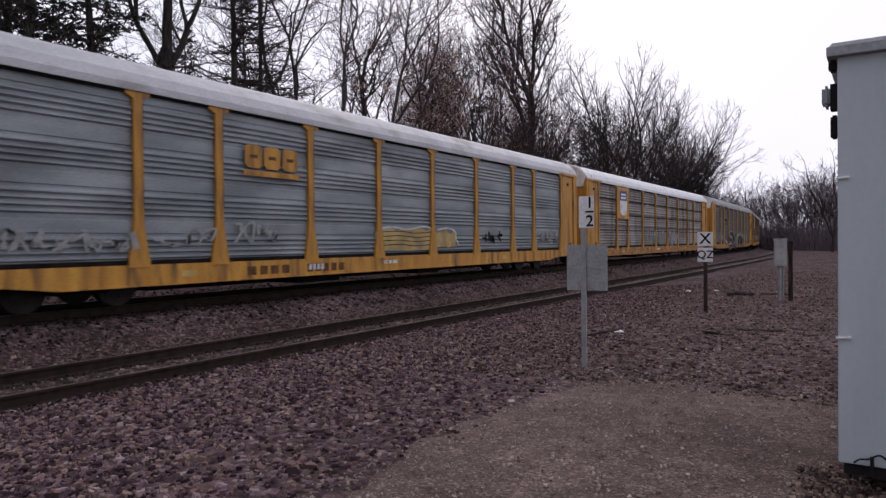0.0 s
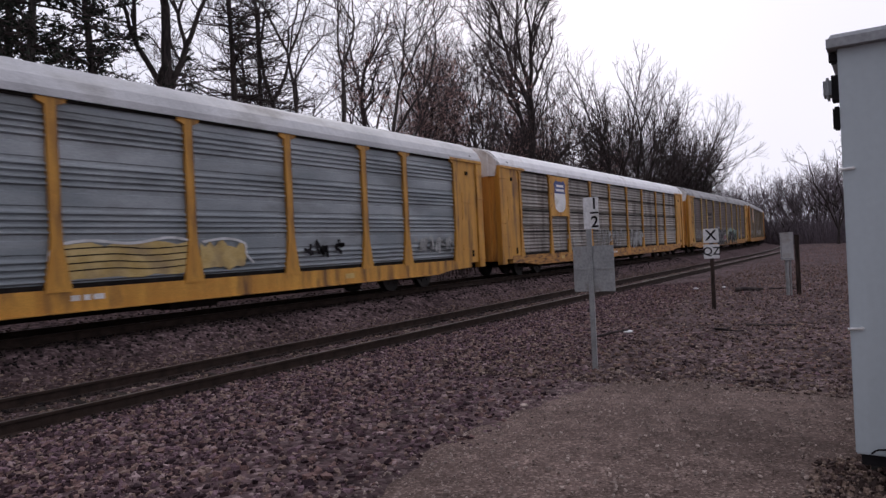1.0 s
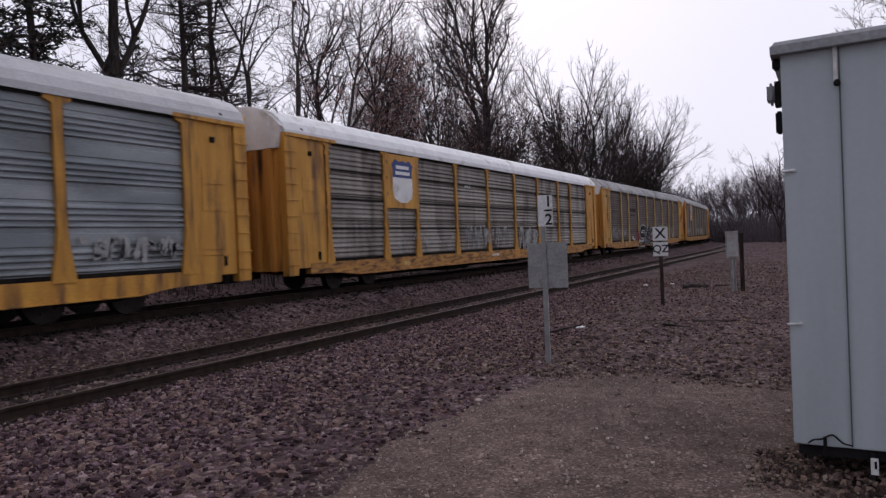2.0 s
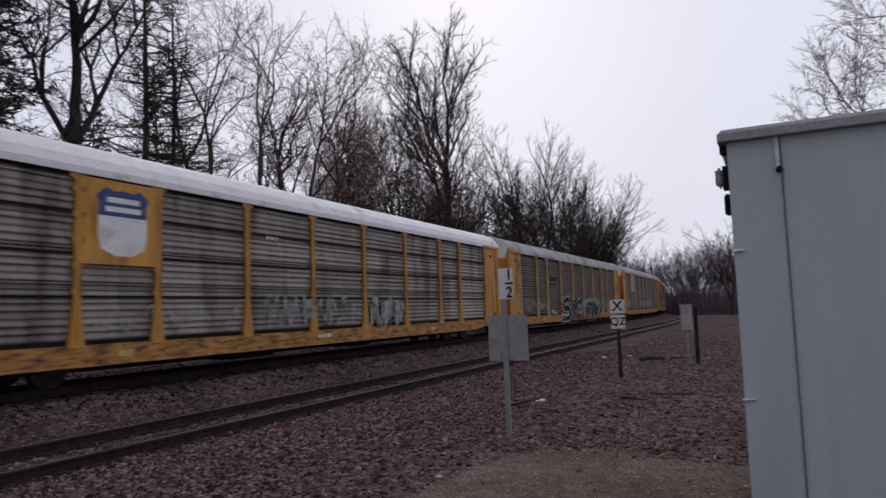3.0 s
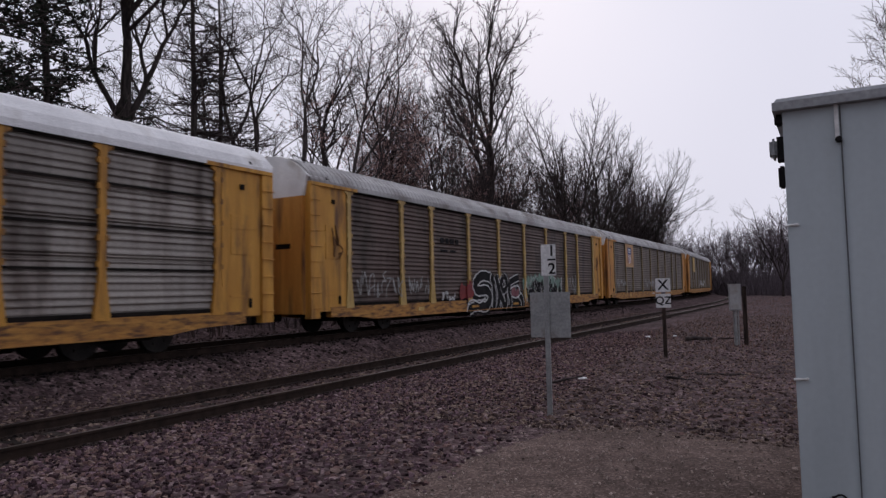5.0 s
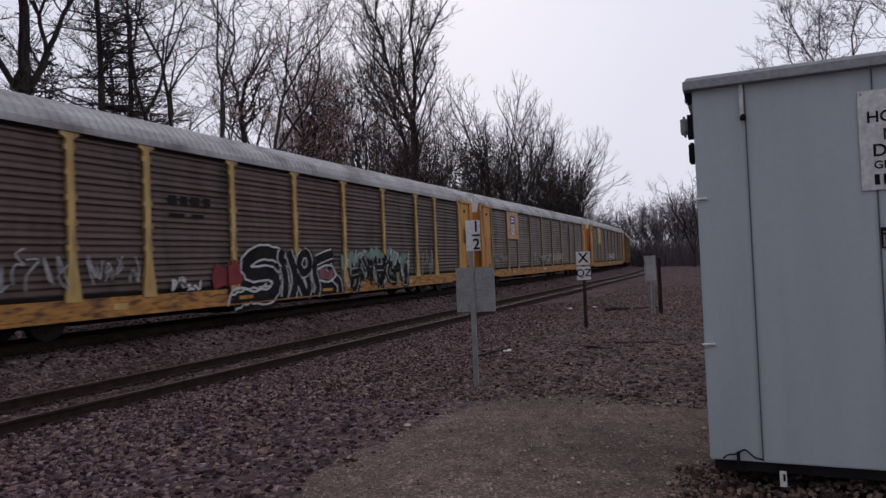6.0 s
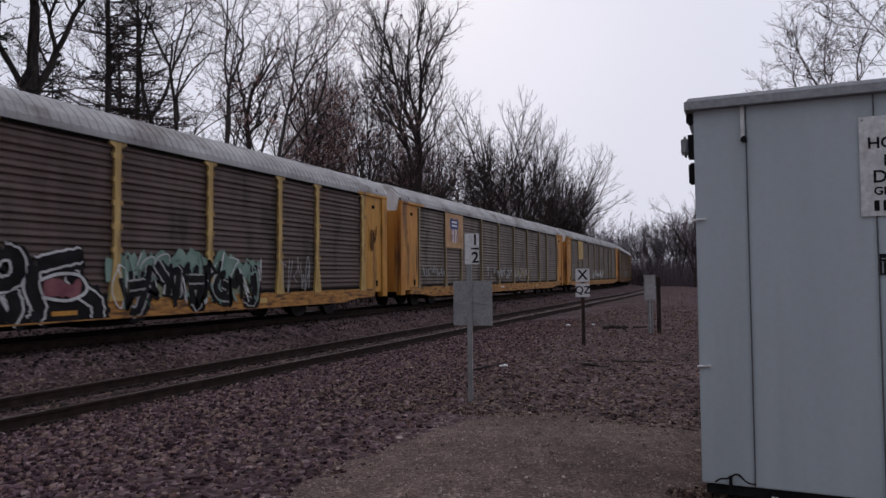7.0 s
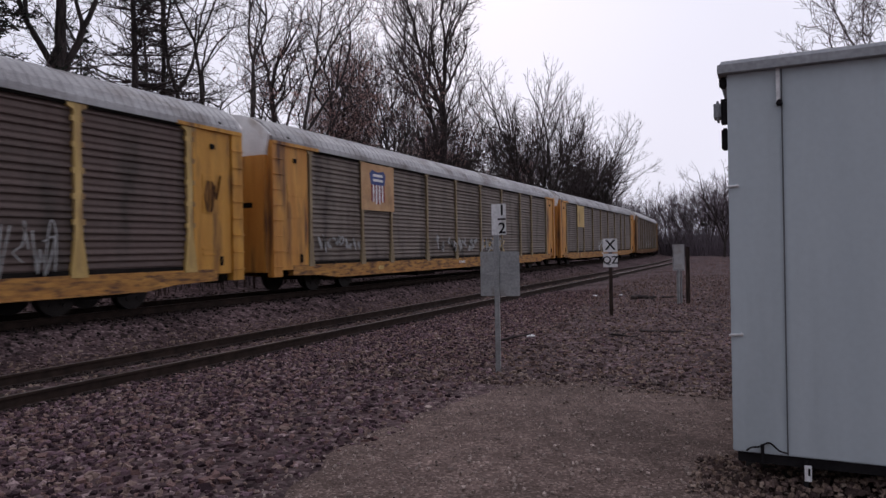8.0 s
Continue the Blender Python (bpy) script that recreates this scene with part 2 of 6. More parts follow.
M = {
    "ground": gravel_mat("ground_gravel", [(0.030, 0.019, 0.020), (0.103, 0.068, 0.069), (0.059, 0.040, 0.041), (0.197, 0.144, 0.142)], 0.05, 0.03),
    "pad": gravel_mat("fine_pad_gravel", [(0.062, 0.042, 0.037), (0.138, 0.098, 0.085), (0.094, 0.067, 0.058), (0.252, 0.187, 0.163)], 0.018, 0.008, (0.85, 1.2)),
    "dusty_stone": stone_mat("dusty_leaf_strewn_stone", [(0.049, 0.033, 0.029), (0.218, 0.154, 0.122), (0.106, 0.070, 0.062), (0.270, 0.198, 0.157), (0.071, 0.047, 0.043), (0.176, 0.124, 0.108), (0.353, 0.274, 0.222)]),
    "stone": stone_mat("ballast_stone", [(0.040, 0.024, 0.028), (0.209, 0.129, 0.117), (0.117, 0.073, 0.084), (0.261, 0.183, 0.156), (0.072, 0.043, 0.047), (0.196, 0.125, 0.143), (0.351, 0.256, 0.252)]),
    "dark_stone": stone_mat("dark_ballast_stone", [(0.014, 0.011, 0.011), (0.05, 0.037, 0.033), (0.03, 0.022, 0.02), (0.07, 0.052, 0.045), (0.02, 0.015, 0.014)]),
    "chip": mat("gravel_chip", (0.19, 0.145, 0.125), (0.42, 0.34, 0.30), 5.0, 0.9, 0, 0.2, 120, island=0.4),
    "leaf_dead": mat("dead_leaf", (0.121, 0.065, 0.044), (0.220, 0.125, 0.088), 4.0, 0.8, 0, 0.2, 60, island=0.5),
    "tie": mat("creosoted_timber", (0.02, 0.016, 0.014), (0.05, 0.04, 0.035), 4.0, 0.85, 0, 0.6, 40, stretch=(0.4, 6, 6), per_object=0.3),
    "rail": mat("rusted_rail_steel", (0.026, 0.018, 0.015), (0.05, 0.033, 0.026), 5.0, 0.85, 0, 0.3, 60),
    "railhead": mat("worn_rail_head", (0.08, 0.066, 0.06), (0.16, 0.14, 0.13), 3.0, 0.45, 0.7, 0.1, 60, stretch=(4, 0.3, 1)),
    "bark": mat("dark_bark", (0.032, 0.027, 0.027), (0.085, 0.07, 0.065), 3.0, 0.92, 0, 0.6, 25, stretch=(3, 3, 0.6), per_object=0.3),
    # distance haze put into the colour: paler, bluish twigs for the far woods
    "hazed_twig": mat("haze_paled_twigs", (0.102, 0.084, 0.094), (0.180, 0.150, 0.166), 2.0, 0.9, 0, 0.0, 30, per_object=0.25),
    "twig": mat("bare_twigs", (0.045, 0.035, 0.035), (0.105, 0.082, 0.08), 2.0, 0.9, 0, 0.0, 30, per_object=0.3),
    "rust_leaf": leaf_mat(mat("withered_leaves", (0.36, 0.20, 0.18), (0.54, 0.36, 0.33), 2.0, 0.8, 0, 0.0, 30, island=0.4)),
    "needle": mat("conifer_needles", (0.012, 0.018, 0.013), (0.04, 0.05, 0.035), 2.0, 0.85, 0, 0.0, 30, island=0.4),
    "yellow": mat("weathered_yellow_paint", (0.50, 0.232, 0.036), (0.66, 0.338, 0.056), 1.6, 0.6, 0, 0.15, 40, stretch=(2, 2, 0.35),
                  dirt=(0.15, 0.07, 0.03), dirt_at=0.61, dirt_scale=1.5),
    "pale_yellow": mat("faded_yellow_paint", (0.52, 0.35, 0.115), (0.69, 0.49, 0.19), 1.8, 0.65, 0, 0.15, 40, stretch=(2, 2, 0.35),
                       dirt=(0.2, 0.11, 0.06), dirt_at=0.62, dirt_scale=1.5),
    "dull_post": mat("grimy_tan_post_paint", (0.27, 0.21, 0.12), (0.42, 0.33, 0.19), 1.8, 0.7, 0, 0.15, 40, stretch=(2, 2, 0.35),
                     dirt=(0.14, 0.09, 0.06), dirt_at=0.6, dirt_scale=1.5),
    "panel_tan": mat("faded_orange_panel", (0.48, 0.27, 0.12), (0.6, 0.37, 0.19), 1.8, 0.65, 0, 0.1, 40, dirt=(0.3, 0.17, 0.09), dirt_at=0.62, dirt_scale=1.5),
    "rust": mat("dark_rust_stain", (0.10, 0.05, 0.025), (0.2, 0.1, 0.045), 5.0, 0.8, 0, 0.2, 40),
    "sill": mat("rust_stained_sill_paint", (0.34, 0.155, 0.04), (0.54, 0.27, 0.06), 2.2, 0.65, 0, 0.2, 40, stretch=(2, 0.9, 4.0),
                dirt=(0.12, 0.055, 0.028), dirt_at=0.57, dirt_scale=2.6),
    "orange": mat("orange_yellow_paint", (0.50, 0.21, 0.04), (0.68, 0.34, 0.07), 1.6, 0.6, 0, 0.15, 40, stretch=(2, 2, 0.3),
                  dirt=(0.12, 0.055, 0.03), dirt_at=0.60, dirt_scale=1.4),
    "dull_orange": mat("grimy_orange_paint", (0.20, 0.11, 0.045), (0.32, 0.18, 0.07), 1.6, 0.7, 0, 0.15, 40, stretch=(2, 2, 0.3), dirt=(0.1, 0.05, 0.03), dirt_at=0.58, dirt_scale=1.4),
    "screen_a": mat("galvanised_screen_blue_grey", (0.21, 0.235, 0.25), (0.36, 0.385, 0.40), 0.9, 0.55, 0.25, 0.1, 30, stretch=(1, 0.5, 1.6),
                    dirt=(0.18, 0.19, 0.195), dirt_at=0.62, dirt_scale=0.8),
    "screen_b": mat("galvanised_screen_weathered", (0.25, 0.225, 0.20), (0.40, 0.37, 0.335), 0.9, 0.6, 0.2, 0.1, 30, stretch=(1, 1.6, 0.35), per_object=0.2,
                    dirt=(0.13, 0.105, 0.09), dirt_at=0.58, dirt_scale=0.9),
    "screen_c": mat("galvanised_screen_brown_grime", (0.094, 0.064, 0.055), (0.172, 0.124, 0.108), 0.9, 0.65, 0.2, 0.1, 30, stretch=(1, 1.4, 0.4),
                    dirt=(0.065, 0.05, 0.042), dirt_at=0.58, dirt_scale=0.9),
    "screen_d": mat("galvanised_screen_light_grime", (0.14, 0.112, 0.092), (0.26, 0.215, 0.18), 0.9, 0.65, 0.2, 0.1, 30, stretch=(1, 1.4, 0.4),
                    dirt=(0.09, 0.072, 0.06), dirt_at=0.6, dirt_scale=0.9),
    "roof_silver": mat("galvanised_roof", (0.40, 0.40, 0.41), (0.58, 0.58, 0.59), 1.2, 0.5, 0.2, 0.1, 30, stretch=(1, 0.4, 1),
                       dirt=(0.3, 0.29, 0.28), dirt_at=0.62),
    "roof_white": mat("white_painted_roof", (0.72, 0.72, 0.73), (0.85, 0.85, 0.86), 1.2, 0.55, 0, 0.1, 30, dirt=(0.5, 0.48, 0.46), dirt_at=0.66),
    "roof_grey": mat("grey_ribbed_roof", (0.30, 0.29, 0.29), (0.46, 0.455, 0.455), 1.0, 0.55, 0.15, 0.1, 30, stretch=(1, 0.6, 1),
                     dirt=(0.2, 0.18, 0.17), dirt_at=0.6),
    "white": mat("dirty_white_paint", (0.76, 0.755, 0.75), (0.88, 0.875, 0.87), 2.0, 0.6, 0, 0.1, 40, dirt=(0.4, 0.34, 0.28), dirt_at=0.66),
    "under": mat("grimy_underframe", (0.008, 0.007, 0.0065), (0.022, 0.018, 0.016), 3.0, 0.85, 0.1, 0.4, 40),
    "wheel": mat("worn_wheel_steel", (0.014, 0.011, 0.01), (0.035, 0.028, 0.025), 4.0, 0.6, 0.3, 0.2, 40),
    "black": mat("black_paint", (0.012, 0.011, 0.012), (0.025, 0.023, 0.025), 3.0, 0.85, 0, 0.1, 40),
    "red": mat("red_paint", (0.17, 0.018, 0.02), (0.28, 0.03, 0.03), 3.0, 0.6, 0, 0.1, 40),
    "blue": mat("dark_blue_paint", (0.03, 0.05, 0.17), (0.05, 0.08, 0.25), 3.0, 0.6, 0, 0.1, 40),
    "green": mat("mint_spray_paint", (0.15, 0.25, 0.2), (0.25, 0.36, 0.3), 2.0, 0.7, 0, 0.1, 40),
    "sage": mat("sage_spray_paint", (0.17, 0.20, 0.13), (0.28, 0.30, 0.2), 2.5, 0.7, 0, 0.1, 40),
    "tan": mat("tan_spray_paint", (0.46, 0.32, 0.11), (0.6, 0.45, 0.2), 2.5, 0.7, 0, 0.1, 40, dirt=(0.25, 0.18, 0.1), dirt_at=0.6),
    "spray_white": mat("white_spray_paint", (0.5, 0.5, 0.5), (0.72, 0.72, 0.72), 3.0, 0.7, 0, 0.1, 40),
    "spray_grey": mat("thin_grey_spray_paint", (0.3, 0.3, 0.29), (0.42, 0.42, 0.41), 3.0, 0.7, 0, 0.1, 40),
    "mauve": mat("mauve_spray_paint", (0.17, 0.05, 0.065), (0.29, 0.11, 0.125), 3.0, 0.7, 0, 0.1, 40),
    "hut": mat("pale_grey_enamel", (0.46, 0.52, 0.55), (0.52, 0.58, 0.61), 0.8, 0.45, 0, 0.04, 25, stretch=(3, 3, 0.3), grain=0.03,
               dirt=(0.43, 0.485, 0.51), dirt_at=0.6, dirt_scale=1.0),
    "hut_trim": mat("grey_folded_roof_metal", (0.28, 0.29, 0.305), (0.35, 0.36, 0.375), 2.0, 0.5, 0.1, 0.1, 30),
    "seam": mat("seam_sealant", (0.10, 0.105, 0.11), (0.15, 0.155, 0.165), 3.0, 0.7, 0, 0.1, 30),
    "galv": mat("galvanised_post", (0.27, 0.28, 0.28), (0.4, 0.41, 0.41), 4.0, 0.5, 0.5, 0.15, 50),
    "plate": mat("bare_aluminium_plate", (0.30, 0.31, 0.31), (0.42, 0.43, 0.43), 3.0, 0.5, 0.35, 0.15, 30, dirt=(0.2, 0.18, 0.16), dirt_at=0.62, dirt_scale=3),
    "sign": mat("white_sign_sheet", (0.70, 0.70, 0.70), (0.80, 0.80, 0.80), 2.0, 0.5, 0, 0.05, 30, dirt=(0.5, 0.48, 0.45), dirt_at=0.7, dirt_scale=4),
    "wood": mat("weathered_post_timber", (0.025, 0.019, 0.017), (0.07, 0.05, 0.042), 4.0, 0.9, 0, 0.6, 40, stretch=(5, 5, 0.5)),
    # footings and skirt: the shade under the hut put into their colour
    "concrete": mat("shade_dark_foundation", (0.03, 0.028, 0.027), (0.08, 0.075, 0.07), 3.0, 0.9, 0, 0.5, 40),
    "litter": mat("white_litter", (0.6, 0.6, 0.6), (0.8, 0.8, 0.8), 8.0, 0.7, 0, 0.2, 40),
    "box": mat("pale_cabinet_paint", (0.36, 0.36, 0.36), (0.47, 0.47, 0.47), 3.0, 0.5, 0, 0.1, 40, dirt=(0.28, 0.25, 0.22), dirt_at=0.62, dirt_scale=3),
}


# ---- mesh helpers ----
def add_box(bm, x0, x1, y0, y1, z0, z1, taper=0.0):
    """An axis-aligned box; taper draws its top in along x and y."""
    t = taper
    vs = [bm.verts.new(c) for c in ((x0, y0, z0), (x1, y0, z0), (x1, y1, z0), (x0, y1, z0),
                                    (x0 + t, y0 + t, z1), (x1 - t, y0 + t, z1), (x1 - t, y1 - t, z1), (x0 + t, y1 - t, z1))]
    for f in ((3, 2, 1, 0), (4, 5, 6, 7), (0, 1, 5, 4), (1, 2, 6, 5), (2, 3, 7, 6), (3, 0, 4, 7)):
        bm.faces.new([vs[i] for i in f])


def add_tube(bm, a, b, r0, r1=None, sides=10):
    a, b = Vector(a), Vector(b)
    r1 = r0 if r1 is None else r1
    q = (b - a).to_track_quat("Z", "Y")
    rings = []
    for c, r in ((a, r0), (b, r1)):
        rings.append([bm.verts.new(c + q @ Vector((r * math.cos(i * math.tau / sides), r * math.sin(i * math.tau / sides), 0))) for i in range(sides)])
    for i in range(sides):
        j = (i + 1) % sides
        bm.faces.new((rings[0][i], rings[0][j], rings[1][j], rings[1][i]))
    bm.faces.new(rings[0][::-1])
    bm.faces.new(rings[1])


def add_prism(bm, outline, x0, x1):
    """A flat outline of (y, z) given a thickness along x."""
    a = [bm.verts.new((x0, y, z)) for y, z in outline]
    b = [bm.verts.new((x1, y, z)) for y, z in outline]
    n = len(outline)
    for i in range(n):
        j = (i + 1) % n
        bm.faces.new((a[i], a[j], b[j], b[i]))
    bm.faces.new(a[::-1])
    bm.faces.new(b)


def as_mesh(name, bm, material, bevel=0.0):
    bmesh.ops.recalc_face_normals(bm, faces=bm.faces)
    if bevel:
        sharp = [e for e in bm.edges if len(e.link_faces) == 2 and e.calc_face_angle(0) > 0.7]
        bmesh.ops.bevel(bm, geom=sharp, offset=bevel, segments=2, affect="EDGES", clamp_overlap=True)
    me = bpy.data.meshes.new(name)
    bm.to_mesh(me)
    bm.free()
    me.materials.append(material)
    return me


def part(name, bm, material, parent=None, label="", bevel=0.0, at=None):
    ob = new(name, bm if isinstance(bm, bpy.types.Mesh) else as_mesh(name, bm, material, bevel))
    if parent:
        ob.parent = parent
    if at is not None:
        ob.matrix_basis = at
    if label:
        tagged(ob, label)
    return ob


def boxes(name, parent, material, *dims, label="", bevel=0.0, at=None):
    bm = bmesh.new()
    for d in dims:
        add_box(bm, *d)
    return part(name, bm, material, parent, label, bevel, at)


def raw_mesh(name, verts, faces, material, smooth=False):
    me = bpy.data.meshes.new(name)
    me.from_pydata(verts, [], faces)
    me.materials.append(material)
    if smooth:
        me.polygons.foreach_set("use_smooth", [True] * len(me.polygons))
    me.update()
    return me


def letters(name, text, size, material, parent, m, align="CENTER"):
    """Raised flat lettering in the built-in font as a mesh; it lies in the local xy plane of m."""
    cu = bpy.data.curves.new(name, "FONT")
    cu.body, cu.size, cu.extrude, cu.align_x, cu.align_y, cu.offset = text, size, 0.0015, align, "CENTER", size * 0.016
    tmp = new(name + "_curve", cu)
    me = bpy.data.meshes.new_from_object(tmp.evaluated_get(bpy.context.evaluated_depsgraph_get()))
    bpy.data.objects.remove(tmp)
    bpy.data.curves.remove(cu)
    me.materials.clear()
    me.materials.append(material)
    ob = new(name, me)
    ob.parent = parent
    ob.matrix_basis = m
    return ob


def capital_m(parent, x, y, z, h, material):
    """A plain block capital M: two stems and two slanting bars, standing in the xz plane."""
    bm = bmesh.new()
    w, t = h * 0.86, h * 0.15
    for shape in ([(0, 0), (t, 0), (t, h), (0, h)], [(w - t, 0), (w, 0), (w, h), (w - t, h)], [(t, h), (t, h * 0.72), (w / 2 - t * 0.4, h * 0.1), (w / 2, h * 0.1), (w / 2, h * 0.38)],
                  [(w - t, h * 0.72), (w - t, h), (w / 2, h * 0.38), (w / 2, h * 0.1), (w / 2 + t * 0.4, h * 0.1)]):
        a = [bm.verts.new((x + px, y, z - h / 2 + pz)) for px, pz in shape]
        b = [bm.verts.new((x + px, y + 0.002, z - h / 2 + pz)) for px, pz in shape]
        n = len(shape)
        for i in range(n):
            bm.faces.new((a[i], a[(i + 1) % n], b[(i + 1) % n], b[i]))
        bm.faces.new(a)
        bm.faces.new(b[::-1])
    return part("lettering", bm, material, parent)


def thing(name, label, category, m=None, group="", kind=""):
    ob = new(name)
    ob.empty_display_size = 0.3
    if m is not None:
        ob.matrix_basis = m
    return tagged(ob, label, category, group, kind)


def step(a, b, x):
    t = min(1.0, max(0.0, (x - a) / (b - a)))
    return t * t * (3 - 2 * t)


# ---- the ground: one sheet to the horizon ----
TRACK_NEAR, TRACK_FAR, RAIL_TOP = -9.17, -13.58, 0.10
FAR_LIFT = 0.50
CURVE_AT, CURVE_R = 60.0, 364.0


def along(s, lateral):
    """Place and heading on a line beside the camera: straight, then a long curve to the left."""
    if s <= CURVE_AT:
        return lateral, s, 0.0
    r = CURVE_R + (lateral - TRACK_FAR)
    a = (s - CURVE_AT) / CURVE_R
    return lateral - r * (1 - math.cos(a)), CURVE_AT + r * math.sin(a), a


def bed(x, y):
    """How far a place lies from the near track's line, to its side."""
    if y <= CURVE_AT:
        return x
    r = CURVE_R
    cx = TRACK_FAR - r
    return math.hypot(x - cx, y - CURVE_AT) + cx


def ground_z(x, y):
    u = bed(x, y)
    z = -0.075 * step(-6.6, -7.9, u) * step(-18, -15.6, u)
    z += 0.04 * math.exp(-((u + 10.9) / 0.5) ** 2) + FAR_LIFT * step(-10.7, -12.25, u)
    near = math.exp(-(x * x + y * y) / 900)
    z += near * (0.03 * noise.noise((x * 0.9, y * 0.9, 0)) + 0.02 * noise.noise((x * 2.7, y * 2.7, 3))) * (1 if u > -7.4 else 0.5)
    # the 0.75 m rise behind the far track is added to block low sky light
    z += 0.6 * step(-3, 6, x) * step(26, 60, y) + 0.75 * step(-16.4, -19.5, u) + 0.8 * step(-21, -45, u)
    return z


def build_ground():
    xs = [math.sinh(i / 75 * 7.2) * 1.15 * 1.0 for i in range(-75, 76)]
    xs = sorted(set([round(-4 + v, 3) for v in xs] + [-20 + 0.25 * i for i in range(81)]))
    ys = sorted(set([round(6 + math.sinh(i / 75 * 7.2) * 1.15, 3) for i in range(-75, 76)] + [0.3 * i for i in range(100)]))
    verts = [(x, y, ground_z(x, y)) for y in ys for x in xs]
    w = len(xs)
    faces = [(j * w + i, j * w + i + 1, (j + 1) * w + i + 1, (j + 1) * w + i) for j in range(len(ys) - 1) for i in range(w - 1)]
    ob = new("ground", raw_mesh("ground", verts, faces, M["ground"], True))
    tagged(ob, "purplish grey ballast and trodden dirt beside the tracks", "ground", kind="structure")


build_ground()


def build_pad():
    """A low spread of fine, packed gravel on which the equipment hut stands."""
    edge = [(-3.0, -6.0), (-2.95, 2.0), (-3.25, 3.6), (-3.62, 5.0), (-3.72, 5.9), (-3.5, 6.9), (-3.25, 8.2), (-2.9, 8.95), (-2.2, 9.1), (-1.4, 8.85), (-0.4, 8.7), (1.0, 8.8),
            (3.5, 8.7), (6.0, 8.2), (8.5, 7.0), (9.0, 0.0), (9.0, -6.0)]
    rim = []
    for (x0, y0), (x1, y1) in zip(edge, edge[1:] + edge[:1]):
        n = max(2, int(math.hypot(x1 - x0, y1 - y0) / 0.12))
        for k in range(n):
            x, y = x0 + (x1 - x0) * k / n, y0 + (y1 - y0) * k / n
            w = 0.05 * noise.noise((x * 1.3, y * 1.3, 7)) + 0.06 * noise.noise((x * 3.3, y * 3.3, 7)) + 0.04 * noise.noise((x * 8, y * 8, 2))
            rim.append((x + w, y + w * 0.7))
    cx, cy = 1.5, 3.0
    rings = [(1.0, -0.05), (0.985, -0.004), (0.955, 0.012), (0.9, 0.022), (0.8, 0.03), (0.6, 0.04), (0.35, 0.05), (0.15, 0.05)]
    verts, faces = [], []
    for s, h in rings:
        for x, y in rim:
            px, py = cx + (x - cx) * s, cy + (y - cy) * s
            verts.append((px, py, ground_z(px, py) * (1 - step(1.0, 0.55, s) * 0.5) + h + 0.012 * noise.noise((px * 3, py * 3, 5))))
    n = len(rim)
    for k in range(len(rings) - 1):
        for i in range(n):
            j = (i + 1) % n
            faces.append((k * n + i, k * n + j, (k + 1) * n + j, (k + 1) * n + i))
    verts.append((cx, cy, 0.05))
    faces += [((len(rings) - 1) * n + i, (len(rings) - 1) * n + (i + 1) % n, len(verts) - 1) for i in range(n)]
    ob = new("pavement_gravel_pad", raw_mesh("gravel_pad", verts, faces, M["pad"], True))
    tagged(ob, "low pad of packed brown-grey fine gravel beside the hut", "gravel pad", kind="structure")


build_pad()


# ---- loose stones ----
def scatter(name, label, spots, size, material, flat=0.7):
    """Many jittered eight-cornered stones in one mesh; spots: places with a size factor."""
    rng = np.random.default_rng(len(spots))
    n = len(spots)
    corner = np.array([(-1, -1, -1), (1, -1, -1), (1, 1, -1), (-1, 1, -1), (-1, -1, 1), (1, -1, 1), (1, 1, 1), (-1, 1, 1)], float) * 0.5
    quads = np.array([(3, 2, 1, 0), (4, 5, 6, 7), (0, 1, 5, 4), (1, 2, 6, 5), (2, 3, 7, 6), (3, 0, 4, 7)])
    v = corner[None] + rng.uniform(-0.28, 0.28, (n, 8, 3))
    v[:, 4:, :2] *= rng.uniform(0.5, 0.9, (n, 1, 1))
    s = np.array(spots)
    dims = size * s[:, 3, None] * rng.uniform(0.6, 1.3, (n, 3)) * np.array([1.15, 0.95, flat])
    v *= dims[:, None]
    yaw, tilt = rng.uniform(0, math.tau, n), rng.normal(0, 0.3, n)
    c, d = np.cos(tilt)[:, None], np.sin(tilt)[:, None]
    y, z = v[..., 1] * c - v[..., 2] * d, v[..., 1] * d + v[..., 2] * c
    x = v[..., 0]
    c, d = np.cos(yaw)[:, None], np.sin(yaw)[:, None]
    v = np.stack([x * c - y * d, x * d + y * c, z], -1) + s[:, None, :3]
    me = bpy.data.meshes.new(name)
    f = (quads[None] + 8 * np.arange(n)[:, None, None]).reshape(-1)
    me.vertices.add(n * 8)
    me.vertices.foreach_set("co", v.reshape(-1))
    me.loops.add(len(f))
    me.loops.foreach_set("vertex_index", f)
    me.polygons.add(n * 6)
    me.polygons.foreach_set("loop_start", np.arange(0, len(f), 4))
    me.polygons.foreach_set("use_smooth", np.zeros(n * 6, bool))
    me.update(calc_edges=True)
    me.materials.append(material)
    ob = new(name, me)
    tagged(ob, label, "gravel", kind="stuff")
    return ob


